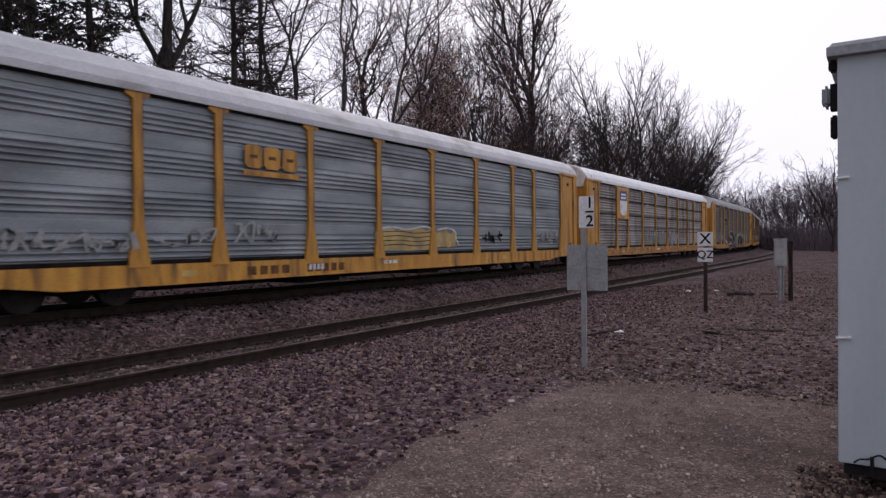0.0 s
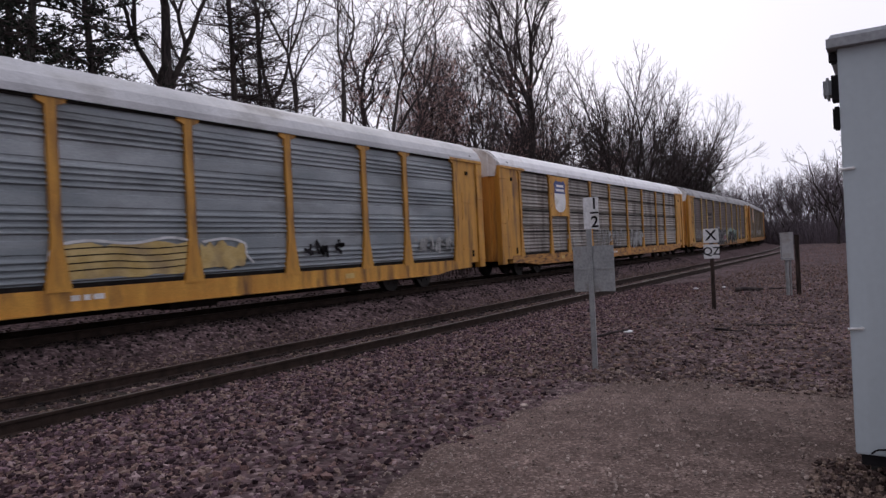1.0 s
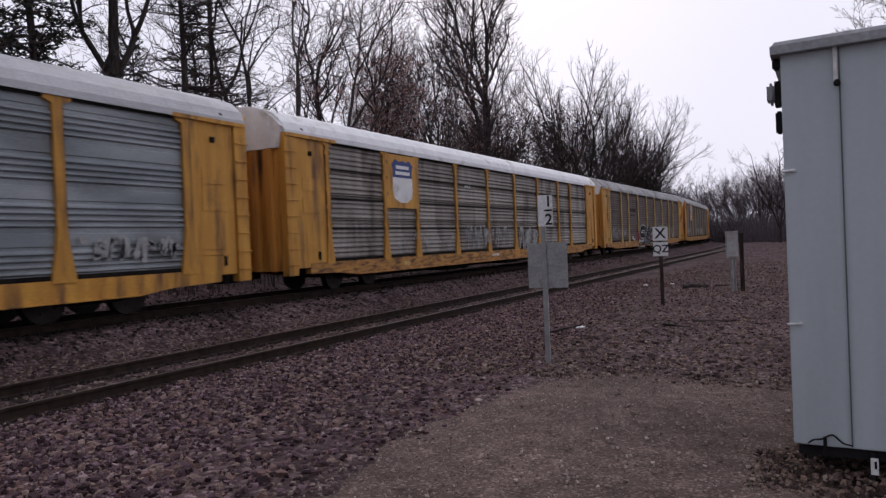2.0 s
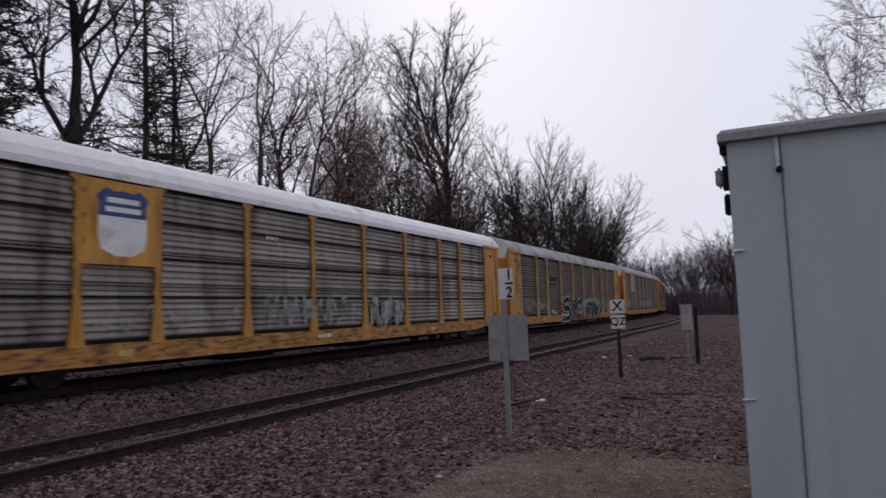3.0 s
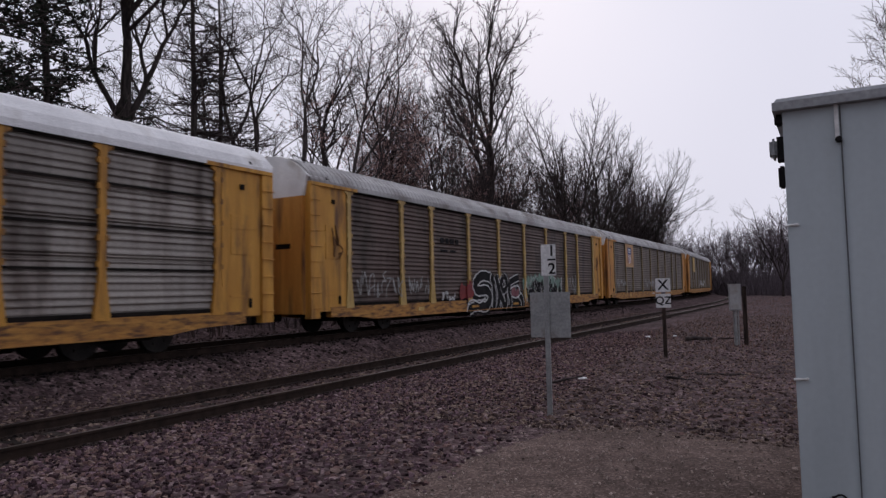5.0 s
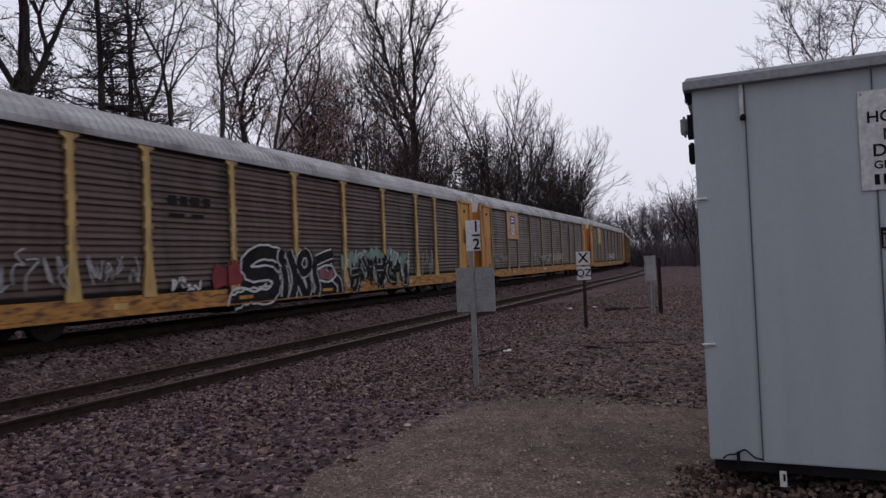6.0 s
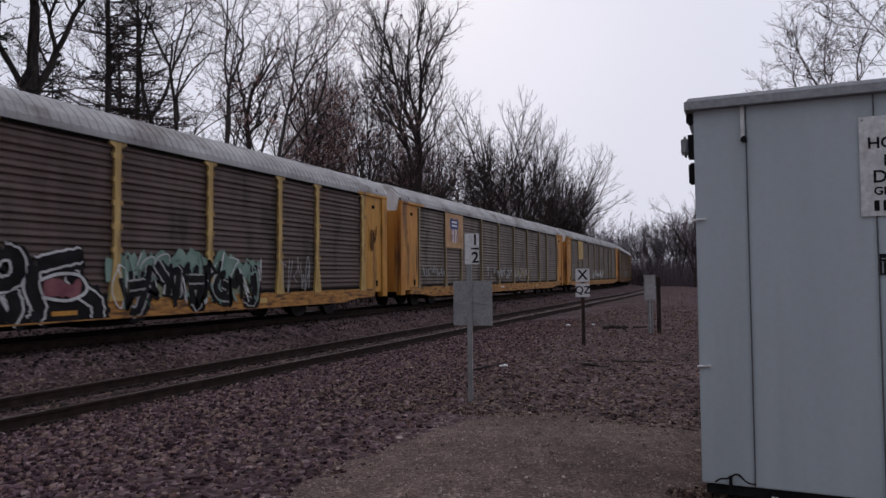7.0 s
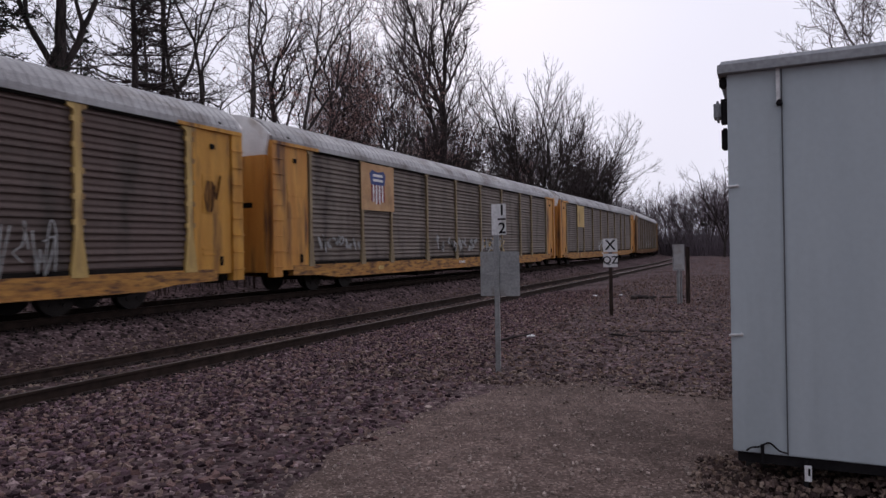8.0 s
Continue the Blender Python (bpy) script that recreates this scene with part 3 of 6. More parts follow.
def stones():
    rng = random.Random(4)
    spots, chips, far = [], [], []
    while len(spots) < 26000:
        y = 1.0 + 27 * rng.random() ** 1.7
        x = rng.uniform(-8.35, -0.6)
        if x > -3.6 + 0.5 * rng.random() ** 3 and y < 8.9 - 0.5 * rng.random() ** 3:
            continue
        if x > -2.6 - 0.12 * y and rng.random() < 0.9:
            continue
        if x > -5.0 and rng.random() < 0.45 + 0.3 * noise.noise((x * 0.8, y * 0.8, 1)):
            continue
        spots.append((x, y, ground_z(x, y) + 0.006, rng.choice((0.55, 0.7, 0.8, 1.0, 1.3))))
    while len(far) < 8000:
        y = 3 + 45 * rng.random() ** 1.4
        x = rng.choice((rng.uniform(-11.5, -10.1), rng.uniform(-9.75, -8.6), rng.uniform(-11.2, -10.4)))
        far.append((x, y, ground_z(x, y) + 0.005, rng.choice((0.6, 0.8, 1.0, 1.4))))
    while len(chips) < 7000:
        y = 1.2 + 8.0 * rng.random() ** 1.3
        x = rng.uniform(-3.5, 2.5)
        chips.append((x, y, 0.058, rng.choice((0.5, 0.8, 1.0, 1.7))))
    # darker stones around the far track and close along the near rails
    dark_spots = []
    while len(dark_spots) < 9000:
        y = 2 + 46 * rng.random() ** 1.3
        x = TRACK_FAR + rng.uniform(-3.2, 2.2)
        dark_spots.append((x, y, ground_z(x, y) + 0.006, rng.choice((0.6, 0.8, 1.0, 1.3))))
    while len(dark_spots) < 15500:
        y = 2 + 40 * rng.random() ** 1.3
        x = TRACK_NEAR + rng.choice((-0.7535, 0.7535)) + rng.choice((0.03, 0.03, 0.03, -0.2)) + rng.uniform(0.03, 0.17)
        dark_spots.append((x, y, ground_z(x, y) + 0.008, rng.choice((0.6, 0.8, 1.0))))
    scatter("ballast_stones", "dark ballast along the rails and under the train", dark_spots, 0.055, M["dark_stone"])
    verge = []
    while len(verge) < 14000:
        y = 8.4 + 34 * rng.random() ** 1.7
        x = rng.uniform(-6.2, 1.2)
        verge.append((x, y, ground_z(x, y) + 0.004, rng.choice((0.5, 0.8, 1.0, 1.6))))
    heap = []
    while len(heap) < 2600:
        x, y = rng.uniform(-0.55, 2.6), 5.05 + 0.9 * rng.random()
        inner = step(-0.55, 0.0, x) * step(5.05, 5.45, y)
        heap.append((x, y, 0.045 + 0.12 * inner * (0.8 + 0.4 * noise.noise((x * 3, y * 3, 4))), rng.choice((0.4, 0.6, 0.8, 1.1))))
    scatter("gravel_heap", "dark gravel and dirt banked against the hut's foot", heap, 0.036, M["dusty_stone"])
    scatter("verge_stones", "small mixed stones trodden into the verge", verge, 0.036, M["dusty_stone"])
    scatter("ballast_stones", "loose purplish grey crushed ballast stones", spots, 0.048, M["stone"])
    scatter("ballast_stones", "dusty crushed stones between and beside the rails", far, 0.042, M["dusty_stone"])
    scatter("gravel_chips", "small pale and brown gravel chips on the packed pad", chips, 0.0135, M["chip"])


stones()


def fallen_leaves():
    rng = random.Random(9)
    verts, faces = [], []
    for _ in range(5000):
        y = 9.4 + 28 * rng.random() ** 1.3
        x = rng.uniform(-6.5, 2.0)
        z = ground_z(x, y) + (0.062 if (x > -3.4 and y < 8.8) else 0.02) + rng.uniform(0, 0.012)
        s, a = rng.uniform(0.015, 0.035), rng.uniform(0, 6.28)
        k = len(verts)
        for dx, dy in ((-1, 0), (0, -0.45), (1, 0), (0, 0.45)):
            verts.append((x + s * (dx * math.cos(a) - dy * math.sin(a)), y + s * (dx * math.sin(a) + dy * math.cos(a)), z + rng.uniform(0, 0.02)))
        faces.append((k, k + 1, k + 2, k + 3))
    ob = new("fallen_leaves", raw_mesh("fallen_leaves", verts, faces, M["leaf_dead"]))
    tagged(ob, "scattered dry brown fallen leaves on the gravel", "leaves", kind="stuff")


fallen_leaves()


# ---- the two railway tracks ----
def rail_mesh(name, lateral, lift, s_from, s_to):
    """A flat-bottomed rail swept along the line: foot, web and head."""
    prof = [(-0.075, -0.18), (0.075, -0.18), (0.075, -0.165), (0.012, -0.145), (0.012, -0.045), (0.036, -0.035), (0.036, -0.006), (0.028, 0.0),
            (-0.028, 0.0), (-0.036, -0.006), (-0.036, -0.035), (-0.012, -0.045), (-0.012, -0.145), (-0.075, -0.165)]
    verts, faces, heads = [], [], []
    s, rows = s_from, 0
    while s <= s_to + 1e-6:
        x, y, a = along(s, lateral)
        for px, pz in prof:
            verts.append((x + px * math.cos(a), y + px * math.sin(a), RAIL_TOP + lift + pz))
        rows += 1
        s += 5.0
    n = len(prof)
    for k in range(rows - 1):
        for i in range(n):
            j = (i + 1) % n
            faces.append((k * n + i, k * n + j, (k + 1) * n + j, (k + 1) * n + i))
            heads.append(1 if i == 7 else 0)
    me = raw_mesh(name, verts, faces, M["rail"])
    me.materials.append(M["railhead"])
    me.polygons.foreach_set("material_index", heads)
    return me


def build_track(name, lateral, lift, label):
    t = thing(name, label, "railway track", kind="structure")
    for side in (0.7535, -0.7535):
        part("rail", rail_mesh("rail", lateral + side, lift, -60.0, 240.0), None, t)
    bm = bmesh.new()
    add_box(bm, -1.3, 1.3, -0.115, 0.115, -0.16, 0.0, 0.008)
    tie = as_mesh("tie", bm, M["tie"])
    bm = bmesh.new()
    for side in (0.7535, -0.7535):
        add_box(bm, side - 0.15, side + 0.15, -0.09, 0.09, 0.0, 0.012)
        for dx in (-0.1, 0.1):
            add_box(bm, side + dx - 0.012, side + dx + 0.012, -0.05, -0.02, 0.012, 0.04)
            add_box(bm, side + dx - 0.012, side + dx + 0.012, 0.02, 0.05, 0.012, 0.04)
    plate = as_mesh("tie_plate", bm, M["rail"])
    rng = random.Random(int(-lateral * 10))
    for k in range(150):
        x, y, a = along(-6 + 0.53 * k + rng.uniform(-0.03, 0.03), lateral)
        o = part("tie", tie, None, t, at=pose(x + rng.uniform(-0.04, 0.04), y, lift - 0.078 + rng.uniform(-0.008, 0.008), 0, 0, math.degrees(a) + rng.uniform(-0.8, 0.8)))
        if 3 < y < 40:
            part("tie_plate", plate, None, o)
    verts, faces = [], []
    for k in range(230):
        s = -6 + 0.53 * (150 + k)
        x, y, a = along(s, lateral)
        b = len(verts)
        for z in (-0.16, 0.0):
            for dx, dy in ((-1.3, -0.115), (1.3, -0.115), (1.3, 0.115), (-1.3, 0.115)):
                verts.append((x + dx * math.cos(a) - dy * math.sin(a), y + dx * math.sin(a) + dy * math.cos(a), lift - 0.078 + z))
        faces += [tuple(b + i for i in f) for f in ((3, 2, 1, 0), (4, 5, 6, 7), (0, 1, 5, 4), (1, 2, 6, 5), (2, 3, 7, 6), (3, 0, 4, 7))]
    tagged(part("far_ties", raw_mesh("far_ties", verts, faces, M["tie"]), None, t), kind="stuff")
    return t


# ---- autorack cars ----
HALF, SCREEN, WIDE = 13.4, 11.65, 1.58
Z_SILL0, Z_SILL1, Z_SCR0, Z_EAVE, Z_CROWN = 1.0, 1.42, 1.5, 4.86, 5.62
POSTS = (-8.84, -6.94, -4.14, -1.4, 1.35, 4.12, 6.94, 8.84)
SPEED = 9.12


def screen_profile(kind):
    """Heights and depths of one corrugated side: ribs in tiers, with plain bands between."""
    pts, z = [], Z_SCR0
    if kind == "tiers":
        tier = (Z_EAVE - Z_SCR0) / 4
        for k in range(4):
            b = Z_SCR0 + k * tier
            for r in range(4):
                c = b + 0.08 + r * 0.115
                pts += [(c - 0.05, 0.0), (c - 0.022, 0.052), (c + 0.002, 0.05), (c + 0.05, 0.0)]
            pts += [(b + 0.52, 0.0), (b + 0.54, 0.018), (b + 0.76, 0.018), (b + 0.78, 0.0)]
    else:
        n = 24
        p = (Z_EAVE - Z_SCR0) / n
        for k in range(n):
            c = Z_SCR0 + (k + 0.5) * p
            if kind == "seams" and k in (7, 12, 17):
                pts += [(c - 0.05, 0.03), (c - 0.02, -0.03), (c + 0.02, -0.03), (c + 0.05, 0.03)]
            else:
                d = 0.018 if k % 3 == 0 else 0.044
                pts += [(c - 0.06, 0.0), (c - 0.03, d), (c - 0.004, d), (c + 0.055, 0.0)]
    return [(Z_SCR0, 0.0)] + pts + [(Z_EAVE, 0.0)]


# where the seamed side's profile is cut into four tiers of sheets
TIER_CUTS = (0, 31, 51, 71, 97)


def screen_bay(prof, y0, y1, material, side):
    verts, faces = [], []
    for z, d in prof:
        verts += [(side * (WIDE - 0.10 + d), y0, z), (side * (WIDE - 0.10 + d), y1, z)]
    for i in range(len(prof) - 1):
        f = (2 * i, 2 * i + 1, 2 * i + 3, 2 * i + 2)
        faces.append(f if side > 0 else f[::-1])
    n = len(verts)
    for z in (prof[0][0], prof[-1][0]):
        verts += [(side * (WIDE - 0.14), y0, z), (side * (WIDE - 0.14), y1, z)]
    back = (n, n + 2, n + 3, n + 1)
    faces.append(back if side > 0 else back[::-1])
    return raw_mesh("screen_panel", verts, faces, material)


def side_post(material, side, width, bolts):
    """An upright with a flared foot, a gusset under the eave, and bolt heads."""
    bm = bmesh.new()
    w = width / 2
    x0, x1 = side * (WIDE - 0.08), side * WIDE
    foot = w * 2.3
    add_prism(bm, [(-foot, Z_SILL1 - 0.05), (foot, Z_SILL1 - 0.05), (foot * 0.92, Z_SCR0 + 0.05), (w * 1.15, Z_SCR0 + 0.62), (w, Z_SCR0 + 0.8), (w, Z_EAVE - 0.24),
                   (w * 2.6, Z_EAVE - 0.17), (w * 2.6, Z_EAVE - 0.105), (-w * 2.6, Z_EAVE - 0.105), (-w * 2.6, Z_EAVE - 0.17), (-w, Z_EAVE - 0.24),
                   (-w, Z_SCR0 + 0.8), (-w * 1.15, Z_SCR0 + 0.62), (-foot * 0.92, Z_SCR0 + 0.05)], min(x0, x1), max(x0, x1))
    if bolts:
        for k in range(5):
            z = Z_SCR0 + 0.95 + k * 0.5
            for s in (-1, 1):
                a, b = sorted((side * (WIDE - 0.05), side * (WIDE + 0.012)))
                add_box(bm, a, b, *sorted((s * (w - 0.02), s * (w + 0.05))), z - 0.055, z + 0.055)
    return as_mesh("post", bm, material)


def roof_mesh(material, ribs, rise):
    """An arched roof; shallow transverse ribs run across it."""
    arc = [(-WIDE - 0.03, Z_EAVE - 0.10), (-WIDE - 0.02, Z_EAVE + 0.04), (-WIDE + 0.10, Z_EAVE + 0.26), (-WIDE + 0.36, Z_EAVE + 0.50), (-WIDE + 0.75, Z_EAVE + 0.66),
           (-0.4, Z_CROWN - 0.015), (0.0, Z_CROWN), (0.4, Z_CROWN - 0.015), (WIDE - 0.75, Z_EAVE + 0.66), (WIDE - 0.36, Z_EAVE + 0.50), (WIDE - 0.10, Z_EAVE + 0.26),
           (WIDE + 0.02, Z_EAVE + 0.04), (WIDE + 0.03, Z_EAVE - 0.10)]
    n = len(arc)
    stations = []
    y, pitch = -HALF + 0.05, ribs
    while y < HALF - pitch:
        stations += [(y, 0.0), (y + pitch * 0.55, 0.0), (y + pitch * 0.65, rise), (y + pitch * 0.9, rise)]
        y += pitch
    stations.append((HALF - 0.05, 0.0))
    verts, faces = [], []
    for y, d in stations:
        for i, (x, z) in enumerate(arc):
            k = d if 0 < i < n - 1 else 0
            verts.append((x * (1 + 0.4 * k), y, z + k))
    for s in range(len(stations) - 1):
        for i in range(n - 1):
            faces.append((s * n + i, s * n + i + 1, (s + 1) * n + i + 1, (s + 1) * n + i))
    faces.append(tuple(range(n)))
    faces.append(tuple((len(stations) - 1) * n + i for i in range(n))[::-1])
    return raw_mesh("roof", verts, faces, material)


def arch(x):
    """Height of the roof's arch over the car's middle line."""
    return Z_EAVE + 0.06 + (Z_CROWN - Z_EAVE - 0.06) * (1 - abs(x / (WIDE + 0.02)) ** 2.6)


def end_leaves(car, end, folds, material):
    """The folding doors that close an end, one leaf after another."""
    y = end * (HALF - 0.02)
    w = 2 * (WIDE - 0.16) / folds
    for k in range(folds):
        x0 = -WIDE + 0.16 + k * w
        a, b = sorted((y - end * 0.12, y + end * (0.10 if k % 2 == 0 or folds < 6 else 0.0)))
        leaf = boxes("end_door_leaf", car, material, (x0 + 0.008, x0 + w - 0.008, a, b, 1.25, Z_EAVE - 0.425), bevel=0.012)
        if folds > 8:
            top = min(arch(x0 + 0.02), arch(x0 + w - 0.02)) - 0.05
            boxes("leaf_head", leaf, M["white"], (x0 + 0.008, x0 + w - 0.008, *sorted((end * HALF, b if end > 0 else a)), Z_EAVE - 0.42, top) if k % 2 == 0 else
                  (x0 + 0.008, x0 + w - 0.008, *sorted((end * HALF, end * (HALF + 0.056))), Z_EAVE - 0.42, top), label="white painted head of a door leaf")
    if folds < 6:
        # one wide door: its dark grip slot, a lock rod and a hinge line
        for s in (-1, 1):
            a, b = sorted((y + end * 0.10, y + end * 0.106))
            boxes("grip_slot", car, M["under"], (s * 0.72 - 0.26, s * 0.72 + 0.26, a, b, 3.02, 3.16))
        bm = bmesh.new()
        add_tube(bm, (0.0, y + end * 0.13, 1.3), (0.0, y + end * 0.13, Z_CROWN - 0.3), 0.022, sides=8)
        add_tube(bm, (0.0, y + end * 0.13, 3.5), (0.0, y + end * 0.13, 3.9), 0.05, 0.03, sides=8)
        part("lock_rod", bm, M["rust"], car)


def end_hood(car, end, material, label):
    """The sheet that fills the arch above the end doors."""
    bm = bmesh.new()
    out = [(WIDE - 0.16, Z_EAVE - 0.42), (-WIDE + 0.16, Z_EAVE - 0.42)] + [(-WIDE + 0.05 + k * (WIDE - 0.05) / 6, arch(-WIDE + 0.05 + k * (WIDE - 0.05) / 6)) for k in range(13)]
    y0, y1 = sorted((end * (HALF - 0.14), end * (HALF + 0.05)))
    f = [bm.verts.new((x, y0, z)) for x, z in out]
    g = [bm.verts.new((x, y1, z)) for x, z in out]
    n = len(out)
    for i in range(n):
        bm.faces.new((f[i], f[(i + 1) % n], g[(i + 1) % n], g[i]))
    bm.faces.new(f[::-1])
    bm.faces.new(g)
    hood = part("end_hood", bm, material, car, label)
    bm = bmesh.new()
    steps = [-WIDE + 0.02 + k * (WIDE - 0.02) / 8 for k in range(17)]
    for p, q in zip(steps, steps[1:]):
        add_tube(bm, (p, end * (HALF - 0.75), arch(p) - 0.03), (q, end * (HALF - 0.75), arch(q) - 0.03), 0.05, sides=6)
    part("roof_edge_band", bm, M["under"], car, "dark band round the roof end")
    if material == M["white"]:
        bm = bmesh.new()
        out = [(p, arch(p) + 0.012) for p in steps]
        for (p, zp), (q, zq) in zip(out, out[1:]):
            vs = [bm.verts.new(c) for y in (HALF - 0.75, HALF + 0.03) for c in ((p, end * y, zp), (q, end * y, zq), (q, end * y, zq - 0.03), (p, end * y, zp - 0.03))]
            for f in ((0, 1, 2, 3), (7, 6, 5, 4), (0, 4, 5, 1), (3, 2, 6, 7), (0, 3, 7, 4), (1, 5, 6, 2)):
                bm.faces.new([vs[i] for i in f])
        part("hood_cap", bm, material, car, "white painted cap at the roof's end")
    bm = bmesh.new()
    for s in (0.75, 1.15):
        add_tube(bm, (s, end * (HALF - 0.3), arch(s) - 0.02), (s, end * (HALF - 0.3), arch(s) + 0.16), 0.014, sides=6)
    add_tube(bm, (0.75, end * (HALF - 0.3), arch(0.75) + 0.16), (1.15, end * (HALF - 0.3), arch(1.15) + 0.16), 0.014, sides=6)
    part("grab_loop", bm, M["under"], car)
    boxes("hood_seam", hood, M["under"], (-0.012, 0.012, *sorted((end * (HALF + 0.05), end * (HALF + 0.056))), Z_EAVE - 0.40, Z_CROWN - 0.08))


def ribbon(points, width, x, depth=0.004):
    """A flat painted stroke of the given width through (y, z) points."""
    bm = bmesh.new()
    prev = None
    n = len(points)
    for i, (y, z) in enumerate(points):
        a, b = points[max(0, i - 1)], points[min(n - 1, i + 1)]
        d = Vector((b[0] - a[0], b[1] - a[1]))
        d = d.normalized() if d.length > 0 else Vector((1, 0))
        s = width * 0.5 * (0.85 + 0.3 * abs(math.sin(i * 1.7)))
        cur = [bm.verts.new((x, y - d.y * s, z + d.x * s)), bm.verts.new((x, y + d.y * s, z - d.x * s)),
               bm.verts.new((x - depth, y + d.y * s, z - d.x * s)), bm.verts.new((x - depth, y - d.y * s, z + d.x * s))]
        if prev:
            for k in range(4):
                j = (k + 1) % 4
                bm.faces.new((prev[k], prev[j], cur[j], cur[k]))
        else:
            bm.faces.new(cur)
        prev = cur
    bm.faces.new(prev[::-1])
    return bm


def stroke(parent, name, points, width, x, material, label=""):
    return part(name, ribbon(points, width, x), material, parent, label)


def curve_pts(points, n=6):
    """A smooth line through the points."""
    out = []
    p = [points[0]] + list(points) + [points[-1]]
    for i in range(1, len(p) - 2):
        for k in range(n):
            t = k / n
            out.append(tuple(0.5 * (2 * p[i][c] + (p[i + 1][c] - p[i - 1][c]) * t + (2 * p[i - 1][c] - 5 * p[i][c] + 4 * p[i + 1][c] - p[i + 2][c]) * t * t
                                    + (3 * p[i][c] - p[i - 1][c] - 3 * p[i + 1][c] + p[i + 2][c]) * t ** 3) for c in (0, 1)))
    out.append(points[-1])
    return out


def scrawl(parent, y0, y1, z0, z1, seed, material, width=0.04, loops=5, label=""):
    """Loose, unreadable sprayed loops between two places on the side."""
    rng = random.Random(seed)
    n = loops
    w = (y1 - y0) / n
    for k in range(n):
        c = y0 + (k + 0.5) * w
        pts = [(c + rng.uniform(-0.6, 0.6) * w, rng.uniform(z0, z1)) for _ in range(rng.choice((4, 5, 6)))]
        stroke(parent, "graffiti", curve_pts(pts, 5), width, WIDE + 0.006 + 0.0008 * k, material, label)


def patch(parent, name, outline, x, material, label="", depth=0.006):
    bm = bmesh.new()
    add_prism(bm, outline, x - depth, x)
    return part(name, bm, material, parent, label)


def wobble(y0, y1, z0, z1, seed, amount=0.08, n=10):
    """A patch outline with uneven edges."""
    rng = random.Random(seed)
    pts = [(y0 + (y1 - y0) * k / n, z0 + rng.uniform(-amount, amount) * 0.5) for k in range(n + 1)]
    pts += [(y1 + rng.uniform(0, amount), z0 + (z1 - z0) * k / 4) for k in range(1, 4)]
    pts += [(y1 - (y1 - y0) * k / n, z1 + rng.uniform(-amount, amount)) for k in range(n + 1)]
    pts += [(y0 - rng.uniform(0, amount), z1 - (z1 - z0) * k / 4) for k in range(1, 4)]
    return pts


WHEELS = []


def wheelset_mesh():
    bm = bmesh.new()
    add_tube(bm, (-0.95, 0, 0), (0.95, 0, 0), 0.085, sides=10)
    for s in (-1, 1):
        add_tube(bm, (s * 0.70, 0, 0), (s * 0.835, 0, 0), 0.42, sides=28)
        add_tube(bm, (s * 0.665, 0, 0), (s * 0.70, 0, 0), 0.445, sides=28)
        for k in range(5):
            a = k * math.tau / 5
            add_box(bm, s * 0.845 - 0.01, s * 0.845 + 0.01, 0.24 * math.cos(a) - 0.03, 0.24 * math.cos(a) + 0.03, 0.24 * math.sin(a) - 0.03, 0.24 * math.sin(a) + 0.03)
    return as_mesh("wheelset", bm, M["wheel"])


def bogie_mesh():
    bm = bmesh.new()
    for s in (-1, 1):
        a, b = sorted((s * 0.93, s * 1.07))
        add_prism(bm, [(-1.25, 0.50), (-1.2, 0.68), (-0.55, 0.78), (0.55, 0.78), (1.2, 0.68), (1.25, 0.50), (0.95, 0.44), (0.5, 0.30), (-0.5, 0.30), (-0.95, 0.44)], a, b)
        for y in (-0.88, 0.88):
            add_tube(bm, (s * 1.05, y, 0.52), (s * 1.15, y, 0.52), 0.12, sides=10)
        for y in (-0.16, 0, 0.16):
            add_tube(bm, (s * 1.08, y, 0.36), (s * 1.08, y, 0.66), 0.065, sides=8)
    add_box(bm, -1.0, 1.0, -0.2, 0.2, 0.4, 0.75)
    return as_mesh("bogie", bm, M["under"], 0.015)


WHEELSET, BOGIE = wheelset_mesh(), bogie_mesh()


def shield(car, y, z, w, h):
    """A railway's shield emblem as plain shapes: a dark head over upright stripes."""
    x = WIDE + 0.012
    o = [(y - w / 2, z + h * 0.38), (y - w * 0.36, z + h * 0.5), (y, z + h * 0.44), (y + w * 0.36, z + h * 0.5), (y + w / 2, z + h * 0.38), (y + w * 0.42, z + h * 0.1), (y - w * 0.42, z + h * 0.1)]
    head = patch(car, "emblem", o, x, M["blue"], "dark blue shield head over red and white stripes")
    for k in range(2):
        bm = bmesh.new()
        add_box(bm, x, x + 0.004, y - w * 0.3, y + w * 0.3, z + h * (0.32 - 0.13 * k), z + h * (0.39 - 0.13 * k))
        part("emblem_bar", bm, M["white"], head)
    for k in range(9):
        y0 = y - w * 0.42 + k * w * 0.84 / 9
        drop = 0.42 if 2 < k < 6 else 0.36
        bm = bmesh.new()
        add_box(bm, x - 0.004, x, y0, y0 + w * 0.84 / 9, z - h * drop, z + h * 0.1)
        part("emblem_stripe", bm, M["red" if k % 2 == 0 else "white"], head)


def bars(car, y, z, widths, h, x, material, name="marking_bar"):
    for w in widths:
        bm = bmesh.new()
        add_box(bm, x - 0.003, x + 0.003, y, y + w, z, z + h)
        part(name, bm, material, car)
        y += w * 1.45


